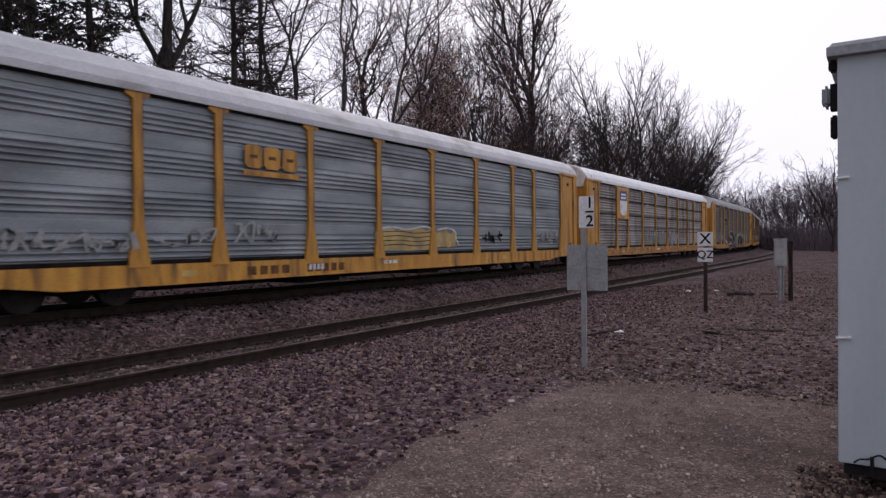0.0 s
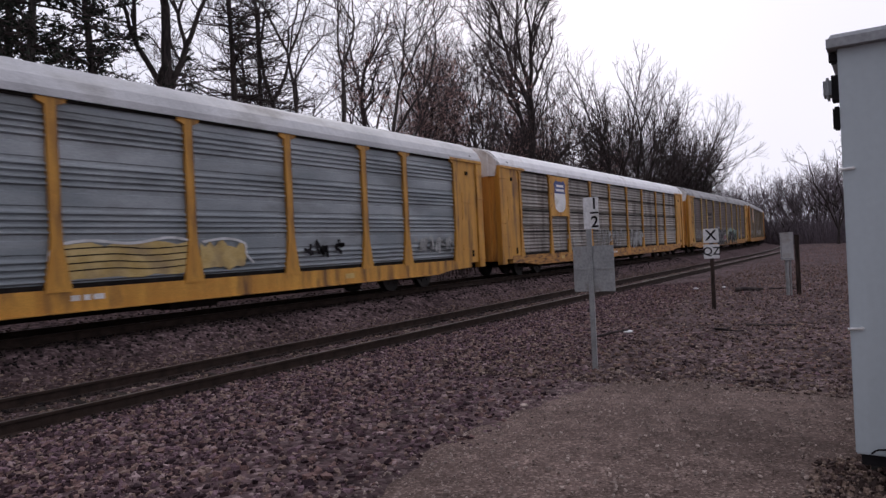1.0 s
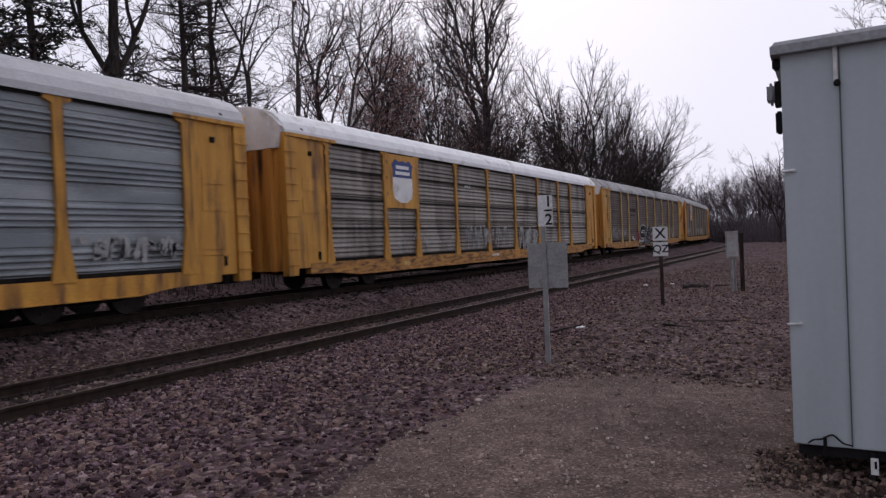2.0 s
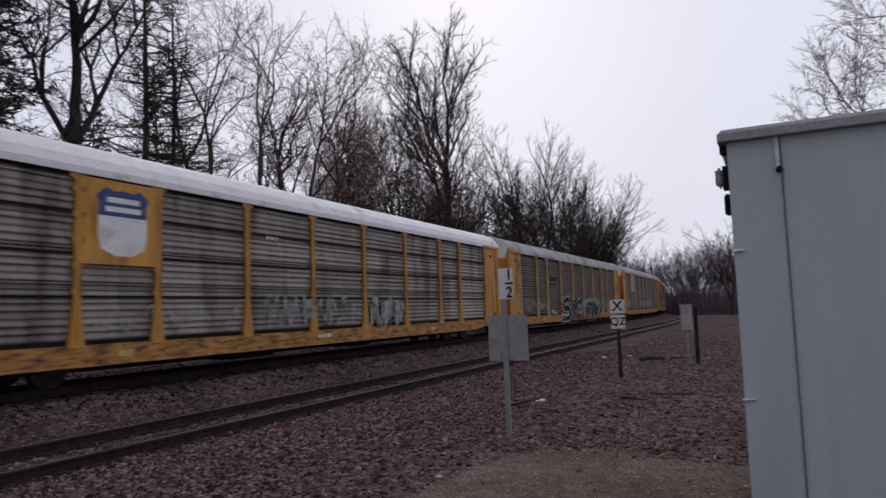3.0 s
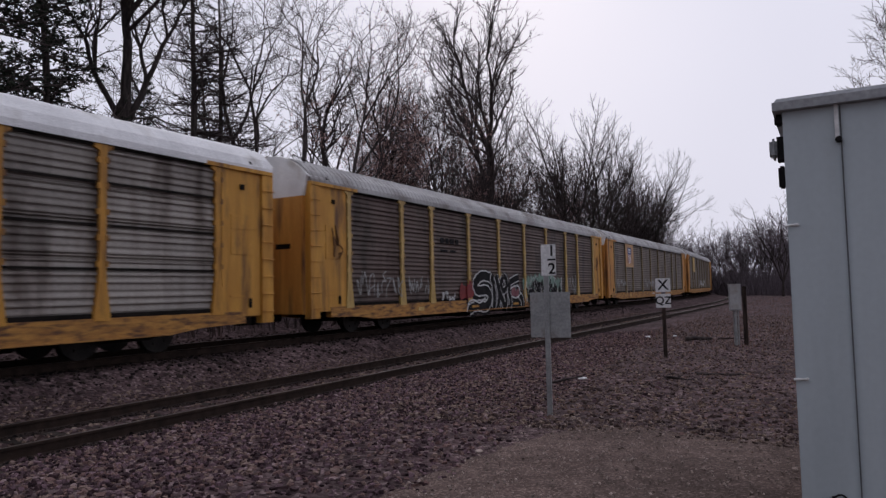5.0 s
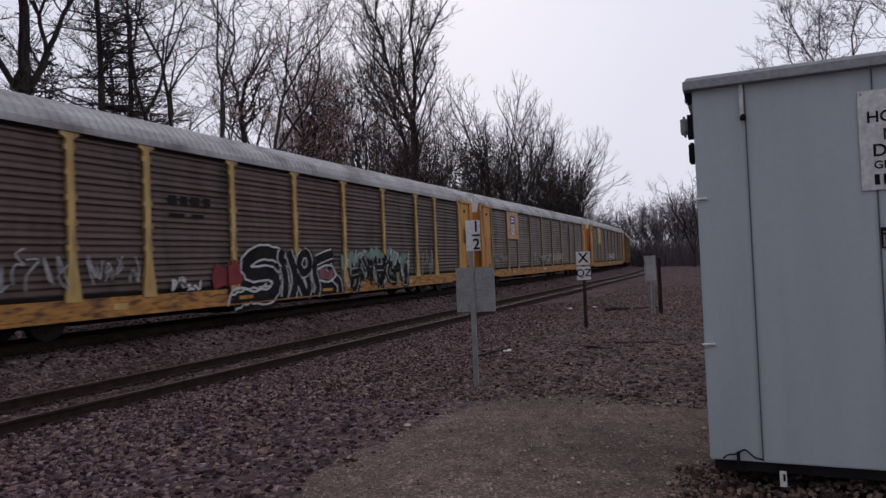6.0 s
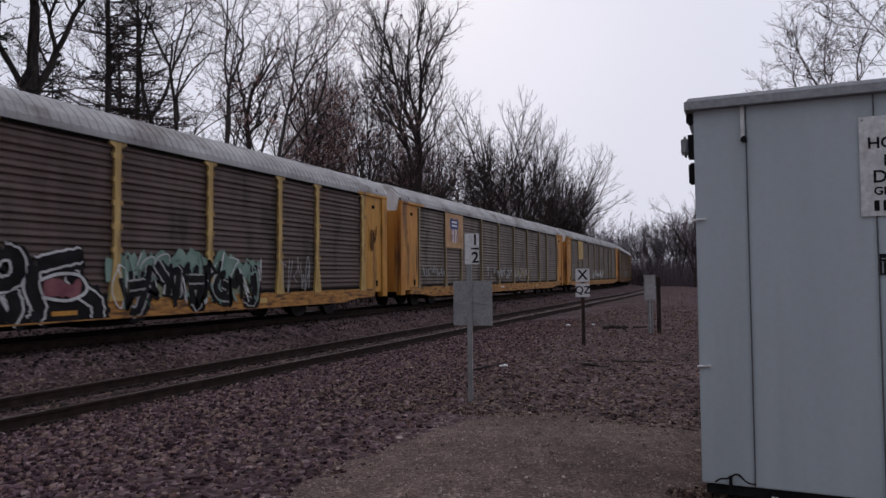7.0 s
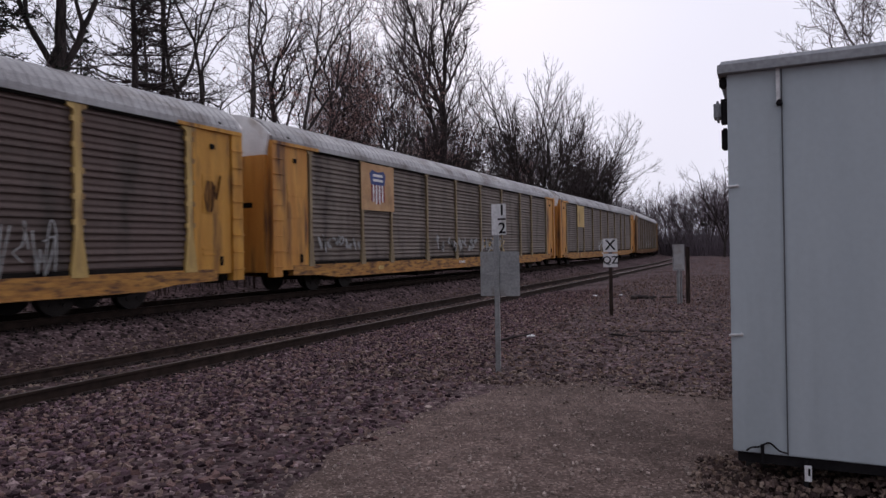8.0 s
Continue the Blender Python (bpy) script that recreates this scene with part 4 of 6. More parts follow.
def autorack(label, screen, roof, post, endcol, kind, ribs, width, bolts, sill, hood=True, folds=8):
    """One enclosed car carrier: flat deck, screened sides on posts, arched roof, end doors, two bogies."""
    car = thing("autorack_car", label, "train car", group="autorack cars of the passing train")
    part("roof", roof_mesh(M[roof], ribs, 0.014 if ribs < 0.55 else 0.005), None, car)
    prof = screen_profile(kind)
    edges = (-SCREEN,) + POSTS + (SCREEN,)
    for side in (1, -1):
        for a, b in zip(edges, edges[1:]):
            cuts = (a + 0.01, (a + b) / 2, b - 0.01) if kind == "seams" and side > 0 else (a + 0.01, b - 0.01)
            for c, d in zip(cuts, cuts[1:]):
                tiers = [prof[i:j + 1] for i, j in zip(TIER_CUTS, TIER_CUTS[1:])] if len(cuts) > 2 else [prof]
                for tier in tiers:
                    part("screen_panel", screen_bay(tier, c, d, M[screen], side), None, car)
        a, b = sorted((side * (WIDE - 0.07), side * (WIDE - 0.015)))
        boxes("eave_strip", car, M["under"], (a, b, -SCREEN, SCREEN, Z_EAVE - 0.15, Z_EAVE - 0.10))
        pm = side_post(M[post], side, width, bolts)
        for y in POSTS + (-SCREEN, SCREEN):
            part("post", pm, None, car, at=pose(0, y, 0))
        a, b = sorted((side * (WIDE - 0.22), side * (WIDE - 0.02)))
        bm = bmesh.new()
        add_prism(bm, [(-HALF + 0.9, Z_SILL0 + 0.14), (-HALF + 2.2, Z_SILL0 + 0.10), (-HALF + 3.0, Z_SILL0), (HALF - 3.0, Z_SILL0), (HALF - 2.2, Z_SILL0 + 0.10),
                       (HALF - 0.9, Z_SILL0 + 0.14), (HALF - 0.9, Z_SILL1), (-HALF + 0.9, Z_SILL1)], a, b)
        add_box(bm, min(a, b) + (0.14 if side > 0 else 0), max(a, b) + (0.05 if side > 0 else -0.14), -HALF + 3.0, HALF - 3.0, Z_SILL0 - 0.002, Z_SILL0 + 0.03)
        part("side_sill", bm, M[sill], car, bevel=0.008)
        for end in (1, -1):
            y0, y1 = sorted((end * (SCREEN + 0.12), end * (HALF - 0.42)))
            a, b = sorted((side * (WIDE - 0.14), side * (WIDE - 0.03)))
            pan = boxes("end_panel", car, M[endcol], (a, b, y0, y1, 1.3, Z_EAVE - 0.1), bevel=0.01)
            y2, y3 = sorted((end * (HALF - 0.40), end * (HALF - 0.02)))
            a, b = sorted((side * (WIDE - 0.2), side * (WIDE + 0.015)))
            boxes("corner_post", car, M[endcol], (a, b, y2, y3, 1.12, Z_EAVE - 0.03), bevel=0.012)
            a, b = sorted((side * (WIDE - 0.05), side * (WIDE + 0.04)))
            y4, y5 = sorted((end * (SCREEN - 0.35), end * (HALF - 0.05)))
            boxes("eave_beam", car, M[endcol], (a, b, y4, y5, Z_EAVE - 0.12, Z_EAVE - 0.03))
            if side > 0:
                ym = (y2 + y3) / 2
                for k in range(8):
                    bm = bmesh.new()
                    z = 1.4 + 0.42 * k
                    add_tube(bm, (WIDE + 0.05, ym - 0.19, z), (WIDE + 0.05, ym + 0.19, z), 0.012, sides=6)
                    for s in (-0.19, 0.19):
                        add_tube(bm, (WIDE, ym + s, z), (WIDE + 0.05, ym + s, z), 0.012, sides=6)
                    part("ladder_rung", bm, M[endcol], car)
                yc = (y0 + y1) / 2
                for z0, z1, w in ((3.35, 3.7, 0.34), (2.75, 3.2, 0.34), (1.75, 1.8, 0.36), (1.88, 1.92, 0.36)):
                    boxes("door_relief", pan, M[endcol], (WIDE - 0.03, WIDE - 0.016, yc - w, yc + w, z0, z1), bevel=0.006)
                boxes("latch", pan, M["under"], (WIDE - 0.03, WIDE + 0.01, yc - 0.06, yc + 0.06, 4.3, 4.42))
                boxes("latch", pan, M["under"], (WIDE - 0.03, WIDE, yc + 0.22, yc + 0.30, 1.5, 1.72))
    for end in (1, -1):
        end_leaves(car, end, folds, M["orange"])
        end_hood(car, end, M["white" if hood else endcol], "white painted hood over the end doors" if hood else "")
        y0, y1 = sorted((end * (HALF - 0.5), end * (HALF + 0.62)))
        boxes("coupler", car, M["under"], (-0.14, 0.14, y0, y1, 1.04, 1.28), (-0.22, 0.22, *sorted((end * (HALF + 0.36), end * (HALF + 0.62))), 1.0, 1.32), bevel=0.03)
        bg_ = part("bogie", BOGIE, None, car, at=pose(0, end * 9.75, RAIL_TOP + FAR_LIFT))
        for y in (-0.88, 0.88):
            w = part("wheelset", WHEELSET, None, bg_, at=pose(0, y, 0.42))
            WHEELS.append((w, y))
    boxes("underframe", car, M["under"], (-1.35, 1.35, -HALF + 0.1, HALF - 0.1, 1.30, 1.42), (-1.33, 1.33, -7.7, 7.7, 0.98, 1.3), (-0.35, 0.35, -7.9, 7.9, 0.82, 1.0),
          (-1.1, 1.1, -4.2, -2.6, 0.80, 1.0), (0.5, 1.2, 1.0, 2.2, 0.82, 1.0), bevel=0.02)
    boxes("deck_edge", car, M["under"], (WIDE - 0.2, WIDE - 0.06, -HALF + 0.5, HALF - 0.5, Z_SILL1 - 0.01, Z_SCR0 + 0.01), (-WIDE + 0.06, -WIDE + 0.2, -HALF + 0.5, HALF - 0.5, Z_SILL1 - 0.01, Z_SCR0 + 0.01))
    bars(car, -1.2, Z_SILL0 + 0.2, (0.16, 0.12, 0.2), 0.1, WIDE - 0.018, M["white"])
    for y in (-7.9, 6.0):
        boxes("reflector", car, M["pale_yellow"], (WIDE - 0.02, WIDE - 0.014, y, y + 0.35, Z_SILL0 + 0.15, Z_SILL0 + 0.28))
    return car


def car_grey_blue():
    c = autorack("enclosed car carrier with blue-grey ribbed sides and yellow posts", "screen_a", "roof_silver", "yellow", "yellow", "tiers", 0.62, 0.2, False, "yellow", hood=False)
    x = WIDE + 0.004
    # the railway's emblem: three yellow blocks over a bar
    for k in range(3):
        y = -6.25 + k * 0.56
        o = patch(c, "emblem", [(y, 3.62), (y + 0.08, 3.54), (y + 0.44, 3.54), (y + 0.5, 3.62), (y + 0.5, 3.98), (y + 0.42, 4.06), (y + 0.06, 4.06), (y, 3.98)], x, M["yellow"], "plain yellow emblem block")
        boxes("emblem_bar", o, M["rust"], (x, x + 0.003, y + 0.14, y + 0.36, 3.76, 3.84))
    boxes("emblem_bar", c, M["yellow"], (x - 0.004, x + 0.002, -6.3, -4.55, 3.36, 3.48))
    patch(c, "painted_patch", wobble(-1.3, 1.25, 1.58, 2.2, 3, 0.06), WIDE - 0.04, M["tan"], "block of tan spray paint with pale edges")
    patch(c, "painted_patch", wobble(1.55, 2.7, 1.62, 2.15, 5, 0.1), WIDE - 0.04, M["tan"], "ragged block of tan spray paint")
    for k in range(4):
        stroke(c, "graffiti", curve_pts([(-1.35, 1.72 + 0.13 * k), (-0.4, 1.75 + 0.13 * k), (0.4, 1.70 + 0.13 * k), (1.3, 1.74 + 0.13 * k)]), 0.02, WIDE - 0.034, M["under"])
    stroke(c, "graffiti", curve_pts([(-1.45, 1.6), (-1.5, 2.1), (-0.9, 2.26), (0, 2.2), (0.8, 2.3), (1.35, 2.22)]), 0.05, WIDE - 0.03, M["spray_white"])
    stroke(c, "graffiti", curve_pts([(1.6, 2.2), (2.2, 2.26), (2.7, 2.15), (2.75, 1.9), (2.95, 1.7)]), 0.05, WIDE - 0.03, M["spray_white"])
    scrawl(c, -11.4, -8.9, 1.68, 2.1, 11, M["spray_grey"], 0.05, 14)
    scrawl(c, -8.6, -7.1, 1.75, 2.15, 12, M["spray_grey"], 0.05, 5)
    scrawl(c, -6.6, -5.2, 1.8, 2.3, 13, M["spray_grey"], 0.06, 5)
    scrawl(c, 4.5, 6.0, 1.75, 2.2, 14, M["black"], 0.09, 4, "small black sprayed tag")
    scrawl(c, 9.2, 11.3, 1.7, 2.2, 15, M["spray_grey"], 0.08, 12)
    bars(c, -6.2, Z_SILL0 + 0.1, (0.26, 0.22, 0.24, 0.24), 0.2, WIDE - 0.018, M["rust"])
    bars(c, -4.3, Z_SILL0 + 0.1, (0.2, 0.2, 0.2, 0.2, 0.2), 0.2, WIDE - 0.018, M["rust"])
    bars(c, -4.25, Z_SILL0 + 0.15, (0.1, 0.1, 0.1, 0.1), 0.14, WIDE - 0.012, M["spray_white"])
    return c


def car_white_roof():
    c = autorack("enclosed car carrier with weathered grey sides and white roof", "screen_b", "roof_white", "yellow", "yellow", "seams", 0.6, 0.15, True, "sill", folds=12)
    x = WIDE + 0.006
    frame_ = patch(c, "emblem_panel", [(-8.85, 3.0), (-6.85, 3.0), (-6.85, 4.72), (-8.85, 4.72)], x, M["yellow"], "yellow panel with a dark-headed white shield")
    patch(frame_, "emblem", [(-8.42, 4.02), (-8.44, 3.6), (-8.36, 3.32), (-8.05, 3.18), (-7.65, 3.18), (-7.34, 3.32), (-7.26, 3.6), (-7.28, 4.02)], x + 0.005, M["white"])
    head = patch(frame_, "emblem_head", [(-8.42, 3.99), (-7.28, 3.99), (-7.3, 4.2), (-7.22, 4.4), (-7.45, 4.58), (-7.62, 4.5), (-7.85, 4.54), (-8.08, 4.5), (-8.25, 4.58), (-8.48, 4.4), (-8.4, 4.2)], x + 0.007, M["blue"])
    for z0, half in ((4.08, 0.42), (4.27, 0.38)):
        boxes("emblem_bar", head, M["white"], (x + 0.007, x + 0.010, -7.85 - half, -7.85 + half, z0, z0 + 0.11))
    edges = (-SCREEN,) + POSTS + (SCREEN,)
    for z in (2.36, 3.2, 4.02):
        for a, b in zip(edges, edges[1:]):
            boxes("panel_seam", c, M["under"], (WIDE - 0.09, WIDE - 0.045, a + 0.1, b - 0.1, z - 0.022, z + 0.022))
    scrawl(c, -3.6, 0.7, 1.55, 2.45, 21, M["spray_grey"], 0.05, 20)
    scrawl(c, 1.65, 4.0, 1.4, 2.35, 27, M["spray_grey"], 0.10, 16, "thick white sprayed letters that cannot be read")
    scrawl(c, -8.6, -4.6, 1.6, 2.2, 23, M["spray_grey"], 0.035, 7)
    patch(c, "rust_stain", wobble(1.15, 1.65, 1.05, 1.5, 24, 0.05), WIDE - 0.014, M["orange"])
    bars(c, -3.4, 3.9, (0.12, 0.12, 0.12), 0.12, WIDE - 0.05, M["spray_white"])
    return c


def glyph(car, strokes, y, z, s, x, edge="spray_white", body="black", broad=0.42, slim=0.34, rise=0.92):
    """One sprayed letter-like form: a body with an edge of another colour."""
    for pts in strokes:
        p = curve_pts([(y + a * s, z + b * s * rise) for a, b in pts], 5)
        stroke(car, "graffiti_shadow", [(a + 0.05, b - 0.05) for a, b in p], (broad + 0.12) * s, x - 0.005, M["black"])
        stroke(car, "graffiti_edge", p, broad * s, x, M[edge])
        stroke(car, "graffiti_body", p, slim * s, x + 0.005, M[body])


def car_painted():
    c = autorack("enclosed car carrier with brown grimy sides and large graffiti", "screen_c", "roof_grey", "pale_yellow", "yellow", "even", 0.22, 0.16, True, "sill", folds=2)
    x = WIDE + 0.006
    # a large piece in black with white edges, red behind it
    patch(c, "painted_patch", wobble(-4.9, -3.6, 1.5, 2.0, 31, 0.12), WIDE - 0.03, M["red"], "soft red sprayed ground behind the letters")
    patch(c, "painted_patch", wobble(-4.4, -3.95, 1.5, 2.1, 32, 0.1), x, M["red"], "red sprayed over a post")
    patch(c, "painted_patch", wobble(-4.35, 0.9, 1.0, 1.62, 33, 0.12), WIDE - 0.006, M["black"], "black sprayed ground under the letters")
    patch(c, "painted_patch", wobble(-3.5, -2.75, 1.38, 1.75, 45, 0.12), WIDE - 0.002, M["spray_white"], "white sprayed wedge inside a letter")
    glyph(c, [[(-2.3, 2.28), (-3.1, 2.36), (-3.72, 2.08), (-3.55, 1.78), (-2.75, 1.78), (-2.42, 1.5), (-2.8, 1.14), (-3.6, 1.2), (-4.25, 1.06)]], 0, 0, 1.0, x, broad=0.44, slim=0.33, rise=1.0)
    glyph(c, [[(-2.12, 2.42), (-2.22, 2.2), (-2.1, 2.06)], [(-2.12, 1.95), (-2.02, 1.5), (-2.1, 1.06)]], 0, 0, 1.0, x + 0.006, broad=0.36, slim=0.26, rise=1.0)
    glyph(c, [[(-1.85, 2.38), (-1.62, 1.9), (-1.55, 1.5), (-1.7, 1.08)], [(-1.62, 1.75), (-1.3, 1.45), (-1.1, 1.1)]], 0, 0, 1.0, x + 0.002, broad=0.38, slim=0.28, rise=1.0)
    glyph(c, [[(-1.1, 2.36), (-1.36, 2.05), (-1.15, 1.74), (-0.82, 1.9), (-0.85, 2.25), (-1.1, 2.36)], [(-0.95, 1.62), (-0.85, 1.3), (-1.0, 1.06)]], 0, 0, 1.0, x + 0.004, broad=0.33, slim=0.24, rise=1.0)
    glyph(c, [[(0.5, 2.32), (0.0, 2.22), (-0.45, 2.1)], [(-0.5, 2.1), (-0.55, 1.7), (-0.4, 1.3), (-0.5, 1.05)], [(0.25, 1.95), (0.5, 1.6), (0.85, 1.35), (0.88, 1.05)]], 0, 0, 1.0, x + 0.002, broad=0.34, slim=0.25, rise=1.0)
    patch(c, "painted_patch", wobble(-0.3, 0.45, 1.48, 1.8, 34, 0.08), x + 0.014, M["mauve"])
    stroke(c, "graffiti_edge", curve_pts([(-0.4, 1.82), (0.0, 1.94), (0.45, 1.9), (0.6, 1.6), (0.2, 1.42), (-0.35, 1.5)]), 0.06, x + 0.018, M["spray_white"])
    stroke(c, "graffiti_edge", curve_pts([(-4.5, 0.98), (-4.3, 1.35), (-3.9, 1.42), (-3.4, 1.3), (-2.9, 1.5)]), 0.06, x + 0.018, M["spray_white"])
    for y in (-4.05, -0.15):
        boxes("painted_patch", c, M["yellow"], (x + 0.012, x + 0.018, y, y + 0.55, 1.13, 1.22))
    # a second piece: pale mint and tan ground, thin dark letters with white edges
    for i, (y0, y1, z0, z1) in enumerate(((1.1, 2.3, 1.75, 2.35), (2.35, 3.6, 1.9, 2.42), (3.65, 4.9, 1.85, 2.4), (4.95, 6.0, 1.7, 2.3))):
        patch(c, "painted_patch", wobble(y0, y1, z0, z1, 35 + i, 0.16), WIDE - 0.03, M["green"], "mint green sprayed ground of a second piece")
    for i, (y0, y1, z0, z1) in enumerate(((1.2, 2.8, 1.12, 1.72), (2.85, 4.4, 1.15, 1.85), (4.45, 5.7, 1.1, 1.75))):
        patch(c, "painted_patch", wobble(y0, y1, z0, z1, 55 + i, 0.14), WIDE - 0.026, M["dull_post" if i % 2 else "sage"], "olive and tan sprayed ground of a second piece")
    forms = ([[(0.0, 0.1), (0.15, 0.7), (0.35, 1.2), (0.55, 1.2), (0.6, 0.6), (0.7, 0.1)], [(0.15, 0.55), (0.6, 0.6)]], [[(0.1, 1.15), (0.6, 1.2), (0.5, 0.8), (0.15, 0.7), (0.3, 0.3), (0.05, 0.05)], [(0.45, 0.6), (0.75, 0.1)]],
             [[(0.0, 0.05), (0.35, 0.8), (0.4, 1.2), (0.65, 0.7), (0.8, 0.05)], [(0.2, 0.45), (0.7, 0.45)]], [[(0.05, 1.15), (0.1, 0.5), (0.3, 0.2), (0.55, 0.5), (0.6, 1.15)], [(0.3, 0.9), (0.35, 0.6)]],
             [[(0.1, 0.05), (0.1, 0.7), (0.2, 1.15), (0.55, 1.0), (0.45, 0.65), (0.2, 0.6), (0.6, 0.1)]])
    for i, form in enumerate(forms):
        for k, lines in enumerate(form):
            lines = [(b * 0.62, 0.08 + a * 1.35) if i % 2 else (0.85 - a, 1.2 - b) for a, b in lines][: 4 if k == 0 else None]
            glyph(c, [lines], 1.4 + 0.92 * i, 1.14 + 0.06 * (i % 2), 0.98, x + 0.012 * k, "spray_grey", "black", 0.26, 0.17)
    scrawl(c, 1.2, 5.9, 1.15, 2.4, 37, M["green"], 0.05, 9, "mint green sprayed outlines")
    scrawl(c, 1.3, 5.8, 1.15, 2.35, 46, M["black"], 0.10, 15, "dark sprayed forms that cannot be read")
    scrawl(c, 1.2, 6.3, 1.15, 2.5, 38, M["spray_white"], 0.03, 9)
    scrawl(c, 7.0, 8.4, 1.4, 2.5, 39, M["spray_grey"], 0.03, 5)
    scrawl(c, -11.4, -8.9, 1.6, 2.45, 40, M["spray_grey"], 0.035, 8)
    scrawl(c, -8.6, -7.1, 1.7, 2.3, 41, M["spray_grey"], 0.035, 6)
    scrawl(c, -6.3, -5.4, 1.45, 1.8, 42, M["spray_white"], 0.06, 4)
    bars(c, -6.3, 3.5, (0.26, 0.22, 0.3, 0.24), 0.2, WIDE - 0.05, M["black"])
    bars(c, -6.3, 3.2, (0.5, 0.4), 0.08, WIDE - 0.05, M["black"])
    scrawl(c, -12.5, -12.0, 2.7, 3.9, 43, M["rust"], 0.04, 3, "dark scrawled marking on the end panel")
    scrawl(c, 12.1, 12.6, 2.7, 3.9, 44, M["rust"], 0.04, 3, "dark scrawled marking on the end panel")
    return c


def car_shield():
    c = autorack("enclosed car carrier with grey-brown sides and a shield emblem", "screen_d", "roof_grey", "dull_post", "orange", "even", 0.3, 0.12, False, "sill", folds=2)
    x = WIDE + 0.006
    patch(c, "emblem_panel", [(-8.95, 3.15), (-6.8, 3.15), (-6.8, 4.72), (-8.95, 4.72)], x, M["panel_tan"], "faded orange panel behind the shield")
    shield(c, -7.9, 3.9, 1.05, 1.25)
    scrawl(c, -11.4, -9.1, 1.75, 2.25, 51, M["spray_grey"], 0.06, 10)
    scrawl(c, -3.4, 0.8, 1.7, 2.3, 52, M["spray_grey"], 0.10, 10)
    scrawl(c, 1.2, 4.2, 1.65, 2.3, 53, M["spray_grey"], 0.08, 10)
    scrawl(c, 1.3, 4.4, 1.6, 2.3, 54, M["pale_yellow"], 0.05, 6)
    return c


def car_pale_panel():
    c = autorack("enclosed car carrier with brownish sides and a pale panel", "screen_d", "roof_grey", "dull_post", "orange", "even", 0.3, 0.12, False, "sill", folds=2)
    x = WIDE + 0.006
    patch(c, "emblem_panel", [(-8.9, 3.2), (-7.0, 3.2), (-7.0, 4.7), (-8.9, 4.7)], x, M["pale_yellow"])
    scrawl(c, -2.5, 3.5, 1.6, 2.4, 61, M["spray_white"], 0.08, 10)
    return c


def car_tail(label, screen, seed):
    c = autorack(label, screen, "roof_grey", "dull_post", "dull_orange", "even", 0.6, 0.10, False, "rust", folds=2)
    scrawl(c, -3, 3, 1.6, 2.4, seed, M["spray_grey"], 0.06, 6)
    return c


CARS = [(car_grey_blue(), 16.68), (car_white_roof(), 44.75), (car_painted(), 72.9), (car_shield(), 100.8), (car_pale_panel(), 128.7),
        (car_tail("enclosed car carrier with drab green-brown sides", "screen_c", 71), 156.8),
        (car_tail("enclosed car carrier with dark grey sides", "screen_c", 72), 184.8)]


def motions():
    """The train runs past at a steady pace; its wheels turn."""
    for car, start in CARS:
        rows = []
        for k in range(33):
            t = 0.25 * k
            s = start - SPEED * t
            x0, y0, _ = along(s - 9.75, TRACK_FAR)
            x1, y1, _ = along(s + 9.75, TRACK_FAR)
            rows.append((t, pose((x0 + x1) / 2, (y0 + y1) / 2, 0, 0, 0, math.degrees(math.atan2(x0 - x1, y1 - y0)))))
        walk(car, rows)
    for w, y in WHEELS:
        walk(w, [(k / 15, pose(0, y, 0.42, math.degrees(SPEED * k / 15 / 0.42))) for k in range(121)])


# ---- trees ----
def limb(buf, a, d, length, r0, r1, sides, segs, bend, rng, lift=0.0):
    """A tapered, crooked tube appended to buf; returns the points along it."""
    verts, faces = buf
    pts, p, v = [a.copy()], a.copy(), d.normalized()
    for _ in range(segs):
        v = (v + Vector((rng.uniform(-bend, bend), rng.uniform(-bend, bend), rng.uniform(-bend, bend) + lift))).normalized()
        p = p + v * (length / segs)
        pts.append(p.copy())
    start = len(verts)
    q = d.to_track_quat("Z", "Y")
    ex, ey = q @ Vector((1, 0, 0)), q @ Vector((0, 1, 0))
    for i, c in enumerate(pts):
        r = r0 + (r1 - r0) * i / segs
        for k in range(sides):
            w = k * math.tau / sides
            verts.append(tuple(c + ex * (r * math.cos(w)) + ey * (r * math.sin(w))))
    for i in range(segs):
        for k in range(sides):
            j = (k + 1) % sides
            faces.append((start + i * sides + k, start + i * sides + j, start + (i + 1) * sides + j, start + (i + 1) * sides + k))
    return pts


def pick(pts, f):
    x = f * (len(pts) - 1)
    i = min(int(x), len(pts) - 2)
    return pts[i].lerp(pts[i + 1], x - i), (pts[i + 1] - pts[i]).normalized()


def side_way(d, angle, rng):
    """A direction that leaves d by about that angle."""
    o = Vector((rng.uniform(-1, 1), rng.uniform(-1, 1), rng.uniform(-0.5, 1)))
    o = (o - d * o.dot(d))
    o = o.normalized() if o.length > 0.01 else Vector((1, 0, 0))
    return (d * math.cos(angle) + o * math.sin(angle)).normalized()


